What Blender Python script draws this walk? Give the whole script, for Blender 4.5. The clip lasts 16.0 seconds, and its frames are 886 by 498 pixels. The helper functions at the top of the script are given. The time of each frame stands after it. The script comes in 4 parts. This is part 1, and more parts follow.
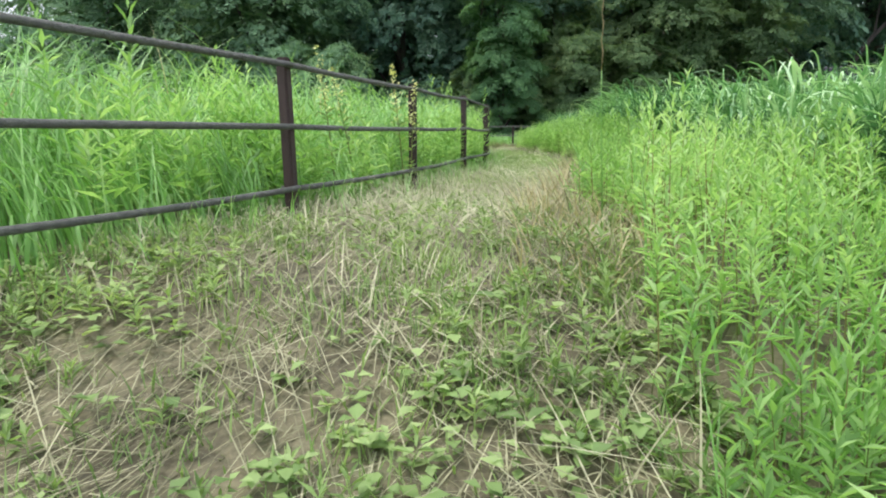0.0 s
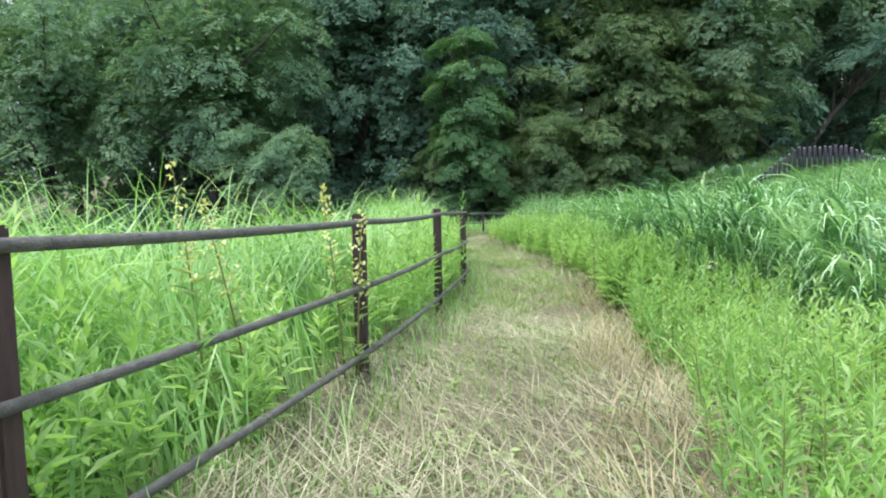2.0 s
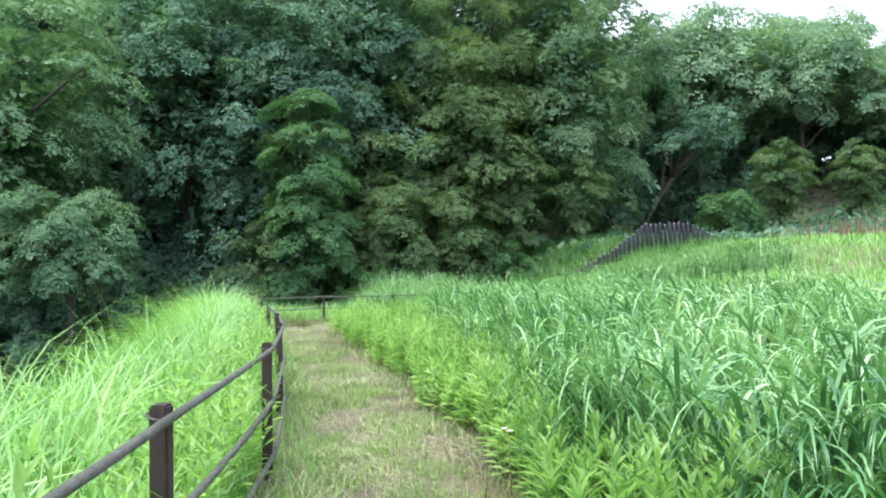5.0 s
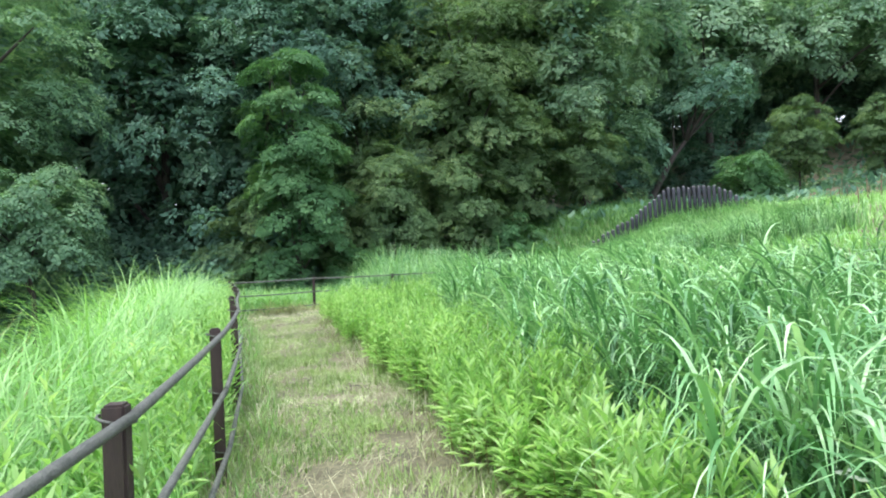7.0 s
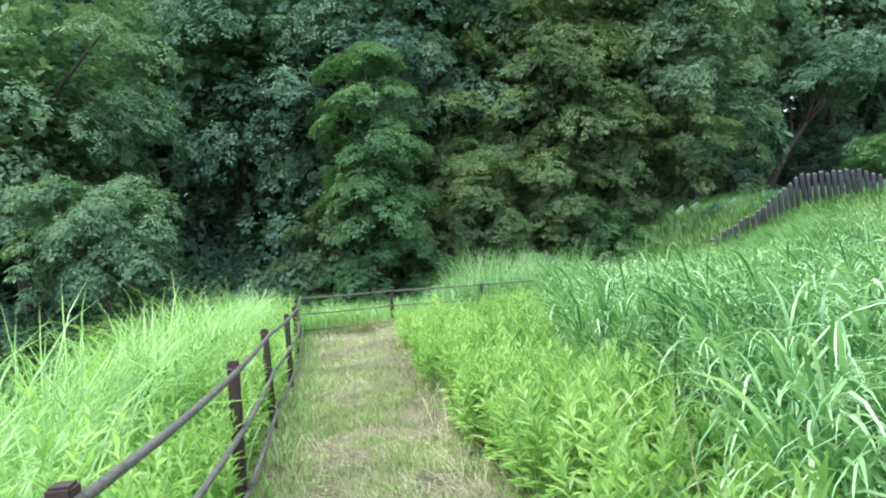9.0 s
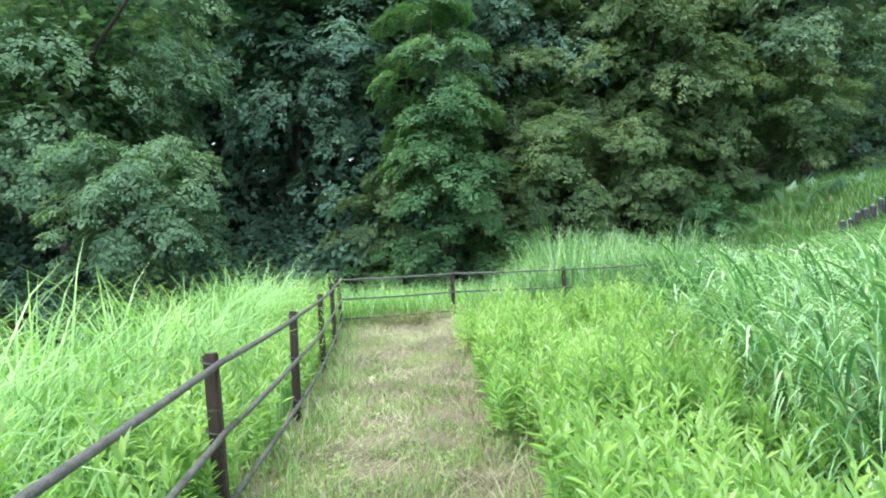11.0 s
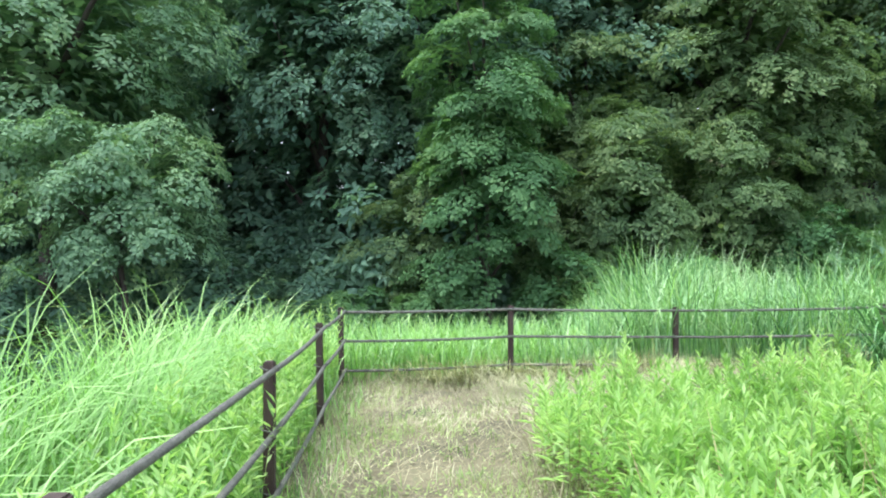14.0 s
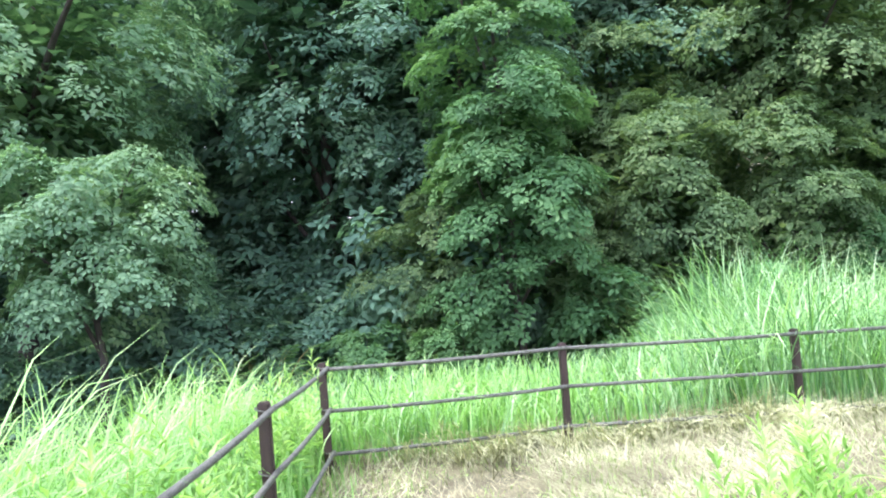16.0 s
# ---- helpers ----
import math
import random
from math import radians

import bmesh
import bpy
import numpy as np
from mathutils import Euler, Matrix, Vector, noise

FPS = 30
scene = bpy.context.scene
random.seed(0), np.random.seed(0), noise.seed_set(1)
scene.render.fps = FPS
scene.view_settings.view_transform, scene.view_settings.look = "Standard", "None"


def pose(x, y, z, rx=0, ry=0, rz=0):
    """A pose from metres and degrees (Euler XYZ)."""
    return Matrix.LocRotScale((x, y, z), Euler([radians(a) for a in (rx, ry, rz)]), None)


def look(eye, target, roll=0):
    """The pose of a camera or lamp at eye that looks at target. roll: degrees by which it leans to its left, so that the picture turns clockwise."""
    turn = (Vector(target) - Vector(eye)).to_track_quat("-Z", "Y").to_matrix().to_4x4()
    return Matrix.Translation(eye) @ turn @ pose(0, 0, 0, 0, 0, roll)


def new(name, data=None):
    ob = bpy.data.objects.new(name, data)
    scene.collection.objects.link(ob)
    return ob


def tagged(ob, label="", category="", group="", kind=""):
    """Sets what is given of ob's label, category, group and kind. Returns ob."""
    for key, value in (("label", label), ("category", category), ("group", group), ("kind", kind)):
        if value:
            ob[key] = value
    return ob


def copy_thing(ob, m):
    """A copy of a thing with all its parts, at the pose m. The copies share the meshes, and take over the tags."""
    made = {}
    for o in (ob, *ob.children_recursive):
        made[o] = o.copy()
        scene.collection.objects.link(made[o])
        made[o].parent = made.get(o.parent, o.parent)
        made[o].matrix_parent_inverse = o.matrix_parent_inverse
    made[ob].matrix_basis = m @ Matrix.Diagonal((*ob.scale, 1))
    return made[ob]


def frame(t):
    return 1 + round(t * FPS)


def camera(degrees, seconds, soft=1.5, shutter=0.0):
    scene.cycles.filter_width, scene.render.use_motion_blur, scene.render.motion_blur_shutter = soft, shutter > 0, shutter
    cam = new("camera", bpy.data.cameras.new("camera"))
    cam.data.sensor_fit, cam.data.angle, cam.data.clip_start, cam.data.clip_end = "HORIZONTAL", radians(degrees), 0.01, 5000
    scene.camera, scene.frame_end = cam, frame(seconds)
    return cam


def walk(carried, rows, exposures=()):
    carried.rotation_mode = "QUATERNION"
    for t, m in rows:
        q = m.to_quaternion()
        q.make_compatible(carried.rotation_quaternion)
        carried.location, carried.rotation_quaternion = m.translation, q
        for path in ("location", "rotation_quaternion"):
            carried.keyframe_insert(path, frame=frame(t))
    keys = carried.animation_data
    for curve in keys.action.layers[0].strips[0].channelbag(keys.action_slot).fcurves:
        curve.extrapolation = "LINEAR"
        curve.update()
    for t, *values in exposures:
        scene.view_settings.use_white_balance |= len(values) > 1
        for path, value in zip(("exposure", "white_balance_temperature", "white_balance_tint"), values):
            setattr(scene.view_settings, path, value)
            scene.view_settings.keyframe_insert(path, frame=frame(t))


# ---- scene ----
cam = camera(68.4, 16.0, soft=2.0)
PATH = [
    (0, (0.249, -0.1, 0.472), (0.192, 1.871, 0.137), -1.0),
    (0.5, (0.224, 0.589, 0.541), (0.112, 2.578, 0.368), 0.3),
    (1, (0.193, 1.233, 0.642), (0.122, 3.232, 0.6), 2.6),
    (1.5, (0.214, 1.816, 0.803), (0.348, 3.803, 0.627), 0.3),
    (2, (0.182, 2.364, 0.951), (0.236, 4.36, 0.84), -1.8),
    (2.5, (0.161, 2.907, 1.144), (0.318, 4.9, 1.069), -3.4),
    (3, (0.169, 3.486, 1.276), (0.359, 5.477, 1.28), 1.1),
    (3.5, (0.135, 3.941, 1.411), (0.416, 5.921, 1.46), 0.9),
    (4, (0.321, 4.429, 1.456), (0.832, 6.36, 1.544), -0.8),
    (6.5, (0.966, 7.68, 1.341), (1.477, 9.612, 1.401), -3.5),
    (7, (1.104, 8.33, 1.369), (1.634, 10.259, 1.379), -3.7),
    (7.5, (1.262, 9.048, 1.389), (1.76, 10.985, 1.4), -4.6),
    (8, (1.345, 9.715, 1.417), (1.787, 11.666, 1.406), -5.1),
    (8.5, (1.517, 10.341, 1.412), (1.82, 12.317, 1.456), -5.7),
    (9, (1.547, 10.891, 1.456), (1.821, 12.872, 1.496), -5.1),
    (11.5, (1.795, 14.547, 1.469), (1.823, 16.546, 1.451), -3.1),
    (12, (1.703, 15.251, 1.481), (1.706, 17.251, 1.493), -2.6),
    (12.5, (1.717, 15.928, 1.502), (1.694, 17.927, 1.522), -2.3),
    (13, (1.67, 16.58, 1.491), (1.638, 18.579, 1.538), -2.4),
    (13.5, (1.67, 17.273, 1.468), (1.675, 19.272, 1.524), -2.1),
    (14, (1.614, 17.904, 1.519), (1.586, 19.904, 1.559), -1.0),
    (14.5, (1.704, 18.514, 1.529), (1.867, 20.507, 1.576), -0.7),
    (15, (1.646, 19.13, 1.536), (1.761, 21.126, 1.594), -2.3),
    (15.5, (1.611, 19.757, 1.529), (1.633, 21.756, 1.598), -3.8),
    (16, (1.618, 20.294, 1.502), (1.528, 22.287, 1.633), -5.0),
]
walk(cam, [(t, look(eye, target, roll)) for t, eye, target, roll in PATH],
     exposures=[(0, 0.62, 6200, 18), (1.5, 0.78, 6050, 21), (3.5, 1.11, 6000, 18), (7, 1.13, 5950, 15), (12.5, 1.32, 5950, 16), (14.5, 1.47, 6000, 19), (16, 1.88, 5850, 26)])

# ---- world, sun, exposure ----
world = bpy.data.worlds.new("overcast_sky")
scene.world = world
world.use_nodes = True
wn = world.node_tree
sky = wn.nodes.new("ShaderNodeTexSky")
sky.sky_type, sky.sun_disc = "NISHITA", False
sky.sun_elevation, sky.sun_rotation = radians(73), radians(236)
sky.air_density, sky.dust_density, sky.ozone_density = 1.0, 6.0, 0.6
soft_white = wn.nodes.new("ShaderNodeMixRGB")
soft_white.inputs[0].default_value = 0.55
soft_white.inputs[2].default_value = (9.0, 9.3, 9.6, 1)
wn.links.new(sky.outputs[0], soft_white.inputs[1])
wn.links.new(soft_white.outputs[0], wn.nodes["Background"].inputs[0])
wn.nodes["Background"].inputs[1].default_value = 0.15
sun = new("sun", bpy.data.lights.new("sun", "SUN"))
sun.data.energy, sun.data.angle, sun.data.color = 1.6, radians(16), (1.0, 0.96, 0.88)
sun.matrix_world = look((-4.5, -3.0, 18), (0, 0, 0))


# ---- materials ----
def ramp_of(nt, stops):
    node = nt.nodes.new("ShaderNodeValToRGB")
    while len(node.color_ramp.elements) < len(stops):
        node.color_ramp.elements.new(0.5)
    for e, (p, c) in zip(node.color_ramp.elements, stops):
        e.position, e.color = p, (*c, 1)
    return node


def leafy(name, stops, through_light=0.4, rough=0.55, patch=1.2, sheen=0.3, each=0.55):
    """Leaf tissue: colour by leaf and by patch, gloss on top, light let through."""
    m = bpy.data.materials.new(name)
    m.use_nodes = True
    nt = m.node_tree
    b = nt.nodes["Principled BSDF"]
    geo = nt.nodes.new("ShaderNodeNewGeometry")
    pos = nt.nodes.new("ShaderNodeTexCoord")
    big = nt.nodes.new("ShaderNodeTexNoise")
    big.inputs["Scale"].default_value = patch
    nt.links.new(pos.outputs["Object"], big.inputs["Vector"])
    mix = nt.nodes.new("ShaderNodeMath")
    mix.operation = "MULTIPLY_ADD"
    mix.inputs[1].default_value = each
    nt.links.new(geo.outputs["Random Per Island"], mix.inputs[0])
    sub = nt.nodes.new("ShaderNodeMath")
    sub.operation = "MULTIPLY_ADD"
    sub.inputs[1].default_value, sub.inputs[2].default_value = 1.3, -0.15 - each * 0.5
    nt.links.new(big.outputs["Fac"], sub.inputs[0])
    nt.links.new(sub.outputs[0], mix.inputs[2])
    r = ramp_of(nt, stops)
    nt.links.new(mix.outputs[0], r.inputs[0])
    nt.links.new(r.outputs[0], b.inputs["Base Color"])
    b.inputs["Roughness"].default_value = rough
    b.inputs["Specular IOR Level"].default_value = sheen
    tr = nt.nodes.new("ShaderNodeBsdfTranslucent")
    gain = nt.nodes.new("ShaderNodeMixRGB")
    gain.blend_type = "MULTIPLY"
    gain.inputs[0].default_value = 1.0
    gain.inputs[2].default_value = (1.35, 1.45, 0.8, 1)
    nt.links.new(r.outputs[0], gain.inputs[1])
    nt.links.new(gain.outputs[0], tr.inputs["Color"])
    ms = nt.nodes.new("ShaderNodeMixShader")
    ms.inputs[0].default_value = through_light
    nt.links.new(b.outputs[0], ms.inputs[1])
    nt.links.new(tr.outputs[0], ms.inputs[2])
    nt.links.new(ms.outputs[0], nt.nodes["Material Output"].inputs[0])
    return m


def grainy(name, stops, rough=0.8, scale=(6.0, 60.0), stretch=(1, 1, 1), bump=0.3, metal=0.0, random_tone=0.0):
    """Hard or earthy surface: coarse and fine noise mixed, with relief."""
    m = bpy.data.materials.new(name)
    m.use_nodes = True
    nt = m.node_tree
    b = nt.nodes["Principled BSDF"]
    pos = nt.nodes.new("ShaderNodeTexCoord")
    mp = nt.nodes.new("ShaderNodeMapping")
    mp.inputs["Scale"].default_value = stretch
    nt.links.new(pos.outputs["Object"], mp.inputs[0])
    a, c = nt.nodes.new("ShaderNodeTexNoise"), nt.nodes.new("ShaderNodeTexNoise")
    for n, s in ((a, scale[0]), (c, scale[1])):
        n.inputs["Scale"].default_value, n.inputs["Detail"].default_value = s, 6
        nt.links.new(mp.outputs[0], n.inputs["Vector"])
    mix = nt.nodes.new("ShaderNodeMath")
    mix.operation = "MULTIPLY_ADD"
    mix.inputs[1].default_value = 0.6
    nt.links.new(a.outputs["Fac"], mix.inputs[0])
    half = nt.nodes.new("ShaderNodeMath")
    half.operation = "MULTIPLY"
    half.inputs[1].default_value = 0.4
    nt.links.new(c.outputs["Fac"], half.inputs[0])
    nt.links.new(half.outputs[0], mix.inputs[2])
    last = mix
    if random_tone:
        info = nt.nodes.new("ShaderNodeObjectInfo")
        last = nt.nodes.new("ShaderNodeMath")
        last.operation = "MULTIPLY_ADD"
        last.inputs[1].default_value = random_tone
        nt.links.new(info.outputs["Random"], last.inputs[0])
        nt.links.new(mix.outputs[0], last.inputs[2])
    r = ramp_of(nt, stops)
    nt.links.new(last.outputs[0], r.inputs[0])
    nt.links.new(r.outputs[0], b.inputs["Base Color"])
    b.inputs["Roughness"].default_value, b.inputs["Metallic"].default_value = rough, metal
    bp = nt.nodes.new("ShaderNodeBump")
    bp.inputs["Strength"].default_value, bp.inputs["Distance"].default_value = bump, 0.02
    nt.links.new(c.outputs["Fac"], bp.inputs["Height"])
    nt.links.new(bp.outputs[0], b.inputs["Normal"])
    return m


M_bank = leafy("bank_grass_green", [(0.2, (0.119, 0.276, 0.064)), (0.5, (0.207, 0.424, 0.113)), (0.75, (0.325, 0.562, 0.197)), (0.95, (0.463, 0.651, 0.325))], 0.38, 0.42, 1.2, 0.6)
M_bank_dry = leafy("dry_blade", [(0.2, (0.30, 0.24, 0.12)), (0.6, (0.42, 0.36, 0.2)), (0.9, (0.3, 0.36, 0.12))], 0.3)
M_reed = leafy("reed_green", [(0.1, (0.05, 0.15, 0.055)), (0.35, (0.12, 0.29, 0.105)), (0.65, (0.25, 0.46, 0.20)), (0.95, (0.48, 0.68, 0.40))], 0.22, 0.42, 0.7, 0.5, 0.75)
M_reed_stem = leafy("reed_stem", [(0.2, (0.09, 0.19, 0.07)), (0.8, (0.20, 0.32, 0.13))], 0.1)
M_slope = leafy("slope_green", [(0.2, (0.05, 0.135, 0.04)), (0.5, (0.09, 0.21, 0.062)), (0.85, (0.16, 0.30, 0.105))], 0.35)
M_weed = leafy("weed_yellow_green", [(0.2, (0.15, 0.30, 0.085)), (0.5, (0.26, 0.45, 0.14)), (0.85, (0.43, 0.61, 0.28))], 0.48)
M_weed_stem = leafy("weed_stem", [(0.2, (0.12, 0.16, 0.04)), (0.8, (0.25, 0.22, 0.09))], 0.1)
M_low = leafy("low_leaf_green", [(0.2, (0.134, 0.224, 0.073)), (0.5, (0.228, 0.347, 0.118)), (0.85, (0.363, 0.482, 0.202))], 0.35)
M_straw = leafy("cut_straw", [(0.2, (0.127, 0.127, 0.076)), (0.5, (0.284, 0.291, 0.174)), (0.85, (0.559, 0.571, 0.381))], 0.15, 0.7, 0.8, 0.2)
# Tree leaf colours carry the wood's bluish, hazy shade as added blue, M_tree_a most.
M_tree_a = leafy("blue_shade_leaf", [(0.15, (0.053, 0.121, 0.092)), (0.5, (0.107, 0.217, 0.152)), (0.9, (0.223, 0.365, 0.241))], 0.4, 0.6, 0.35, 0.14, 0.35)
M_tree_e = leafy("dome_leaf", [(0.15, (0.065, 0.142, 0.086)), (0.5, (0.138, 0.258, 0.146)), (0.9, (0.290, 0.442, 0.252))], 0.4, 0.6, 0.35, 0.14, 0.35)
M_tree_b = leafy("light_leaf", [(0.15, (0.039, 0.109, 0.046)), (0.5, (0.083, 0.190, 0.079)), (0.9, (0.161, 0.290, 0.122))], 0.4, 0.6, 0.35, 0.14, 0.35)
M_tree_c = leafy("olive_leaf", [(0.15, (0.048, 0.099, 0.048)), (0.5, (0.106, 0.186, 0.082)), (0.9, (0.230, 0.328, 0.145))], 0.4, 0.6, 0.35, 0.14, 0.35)
# Distance haze is put into these greens, so they are paler.
M_tree_d = leafy("hazed_far_leaf", [(0.15, (0.094, 0.181, 0.117)), (0.5, (0.175, 0.294, 0.186)), (0.9, (0.312, 0.450, 0.289))], 0.4, 0.6, 0.35, 0.14, 0.35)
M_tree_f = leafy("pale_leaf", [(0.15, (0.065, 0.137, 0.082)), (0.5, (0.137, 0.240, 0.138)), (0.9, (0.260, 0.384, 0.217))], 0.4, 0.6, 0.35, 0.14, 0.35)
M_bark = grainy("bark", [(0.3, (0.022, 0.020, 0.017)), (0.7, (0.075, 0.068, 0.056))], 0.9, (3, 30), (3, 3, 0.6), 0.6)
M_post = grainy("brown_post", [(0.3, (0.016, 0.010, 0.009)), (0.7, (0.05, 0.031, 0.026))], 0.7, (9, 70), (4, 4, 0.5), 0.4, 0, 0.1)
M_rope = grainy("grey_rope", [(0.3, (0.055, 0.062, 0.052)), (0.7, (0.165, 0.178, 0.152))], 0.65, (24, 190), (1, 1, 1), 0.8)
M_stake = grainy("charred_stake", [(0.3, (0.008, 0.010, 0.014)), (0.7, (0.032, 0.036, 0.047))], 0.7, (5, 40), (4, 4, 0.5), 0.5, 0, 0.15)
M_stake_top = grainy("stake_top", [(0.3, (0.12, 0.12, 0.13)), (0.7, (0.25, 0.25, 0.26))], 0.8)
M_timber = grainy("grey_timber", [(0.3, (0.10, 0.09, 0.08)), (0.7, (0.24, 0.21, 0.18))], 0.8)
M_white = leafy("white_petal", [(0.2, (0.7, 0.7, 0.66)), (0.8, (0.85, 0.85, 0.82))], 0.3)
M_yellow = leafy("pale_yellow_bud", [(0.2, (0.50, 0.54, 0.22)), (0.8, (0.74, 0.76, 0.40))], 0.3)
M_soil = grainy("soil_and_straw", [(0.32, (0.045, 0.042, 0.026)), (0.45, (0.10, 0.094, 0.054)), (0.56, (0.17, 0.16, 0.092)), (0.70, (0.085, 0.12, 0.05))], 0.95, (1.4, 26), (1, 1, 1), 0.8)
M_water = bpy.data.materials.new("pond_water")
M_water.use_nodes = True
_b = M_water.node_tree.nodes["Principled BSDF"]
_b.inputs["Base Color"].default_value = (0.012, 0.016, 0.010, 1)
_b.inputs["Roughness"].default_value = 0.08
_w = M_water.node_tree.nodes.new("ShaderNodeTexNoise")
_w.inputs["Scale"].default_value = 3.0
_p = M_water.node_tree.nodes.new("ShaderNodeBump")
_p.inputs["Strength"].default_value = 0.08
M_water.node_tree.links.new(_w.outputs["Fac"], _p.inputs["Height"])
M_water.node_tree.links.new(_p.outputs[0], _b.inputs["Normal"])

# ---- the lie of the land ----
POSTS = [(-2.75, -0.30), (-1.55, 1.70), (-0.78, 3.83), (-0.19, 6.00), (0.29, 8.20), (0.65, 10.42), (0.77, 12.66), (0.78, 14.91),
         (0.68, 17.16), (0.63, 19.47), (0.52, 21.74), (0.36, 23.99), (0.225, 25.95)]
CROSS = [(0.225, 25.95), (2.36, 26.52), (4.60, 26.75), (7.36, 26.74), (9.75, 26.95), (12.0, 27.5)]
POST_TOP = 0.97
rng = np.random.default_rng(7)


def line(pts):
    ys, xs = [p[1] for p in pts], [p[0] for p in pts]
    return lambda y: np.interp(y, ys, xs)


fence_x = line([(-4.0, -2.4)] + POSTS + [(0.2, 40)])
edge_x = line([(0.6, -3), (0.74, 1), (1.0, 3.8), (1.5, 6), (2.25, 10), (2.35, 14), (2.3, 20), (2.35, 30)])
reed_x = line([(1.6, -5), (2.4, 3), (2.6, 7), (2.65, 9), (2.75, 11), (3.1, 13), (3.5, 15), (3.9, 17), (4.4, 20), (5.5, 24), (6.4, 26), (7.8, 30), (13, 45)])
hill_x = line([(1.8, -5), (2.2, 3), (3.0, 7), (3.7, 13), (4.6, 17), (7.0, 25), (10.2, 29), (11.0, 32), (10.2, 35), (9.9, 38), (8.5, 45)])
bank_w = line([(3.4, -3), (3.2, 4), (2.5, 7), (1.6, 8.6), (1.05, 10), (0.9, 14), (0.8, 26), (1.3, 40)])


def ease(t):
    t = np.clip(t, 0, 1)
    return t * t * (3 - 2 * t)


def bumps(x, y, s, seed=0.0):
    """Soft, endless unevenness about zero."""
    return (np.sin(x * s + 1.3 * np.sin(y * s * 0.7 + seed)) + np.sin(y * s * 1.13 + 1.7 * np.sin(x * s * 0.61 + 2 + seed))) * 0.5


def land(x, y):
    x, y = np.asarray(x, float), np.asarray(y, float)
    z = -0.62 * ease((2.7 - y) / 2.8)
    z = z + np.interp(y, [0, 10, 18, 26, 32, 41], [1.0, 0.95, 0.88, 1.05, 1.7, 2.7]) * ease((x - hill_x(y)) / 8.0)
    z = z + np.interp(y, [0, 18, 27, 32, 41], [0.8, 1.0, 1.1, 0.5, 0.4]) * ease((x - 13) / 8.0)
    drop = np.clip(fence_x(np.minimum(y, 26)) - x - bank_w(y), 0, None)
    z = z - 2.3 * ease(drop / 2.8)
    z = z - 1.3 * ease((y - 29.5) / 3.5) * (1 - ease((x - 6) / 7)) * (1 - ease(drop / 2.0))
    z = z + 9.0 * ease((y - 45) / 30) + 3 * ease((x - 26) / 30) * ease((y - 20) / 30)
    near = np.exp(-((y - 12) / 40) ** 2)
    return z + 0.02 * bumps(x, y, 1.7) * near + 0.006 * bumps(x, y, 7.3, 1.0)


# ---- building helpers ----
def mesh_of(name, verts, tris, mat, smooth=False):
    """A mesh from arrays of places and of corner numbers (three or four a face)."""
    me = bpy.data.meshes.new(name)
    n, k = tris.shape
    me.vertices.add(len(verts))
    me.vertices.foreach_set("co", np.ascontiguousarray(verts, dtype=np.float32).ravel())
    me.loops.add(n * k)
    me.loops.foreach_set("vertex_index", np.ascontiguousarray(tris, dtype=np.int32).ravel())
    me.polygons.add(n)
    me.polygons.foreach_set("loop_start", np.arange(n, dtype=np.int32) * k)
    me.polygons.foreach_set("loop_total", np.full(n, k, dtype=np.int32))
    if smooth:
        me.polygons.foreach_set("use_smooth", np.ones(n, dtype=bool))
    me.update(calc_edges=True)
    me.materials.append(mat)
    return me


def part(name, bm, material, parent, label=""):
    me = bpy.data.meshes.new(name)
    bm.to_mesh(me)
    bm.free()
    me.materials.append(material)
    ob = new(name, me)
    ob.parent = parent
    return tagged(ob, label)


def under(ob, parent, label=""):
    ob.parent = parent
    return tagged(ob, label)


def blades(base, length, width, az, lean, curl, segs=4, twist=0.0, bend=1.4):
    """Arching grass blades: strips that bend over from their foot. Returns places and triangles."""
    n = len(base)
    s = np.linspace(0, 1, segs + 1)[None, :]
    th = lean[:, None] + curl[:, None] * s ** (bend[:, None] if isinstance(bend, np.ndarray) else bend)
    step = (length / segs)[:, None]
    r = np.concatenate([np.zeros((n, 1)), np.cumsum(np.sin(th[:, :-1]) * step, 1)], 1)
    z = np.concatenate([np.zeros((n, 1)), np.cumsum(np.cos(th[:, :-1]) * step, 1)], 1)
    ca, sa = np.cos(az)[:, None], np.sin(az)[:, None]
    c = np.stack([base[:, 0, None] + r * ca, base[:, 1, None] + r * sa, base[:, 2, None] + z], 2)
    w = width[:, None] * 0.5 * np.clip(np.minimum(0.55 + 2.2 * s, 1.25 * (1 - s) ** 0.7 + 0.02), 0.02, 1)
    side = np.stack([-sa + 0 * s, ca + 0 * s, twist * np.sin(th) + 0 * s], 2)
    L, R, tip = (c - side * w[..., None])[:, :-1], (c + side * w[..., None])[:, :-1], c[:, -1:]
    verts = np.concatenate([L, R, tip], 1)
    m = 2 * segs + 1
    f = []
    for i in range(segs - 1):
        f += [(i, segs + i, segs + i + 1), (i, segs + i + 1, i + 1)]
    f.append((segs - 1, 2 * segs - 1, 2 * segs))
    tris = (np.array(f)[None] + (np.arange(n) * m)[:, None, None]).reshape(-1, 3)
    return verts.reshape(-1, 3), tris


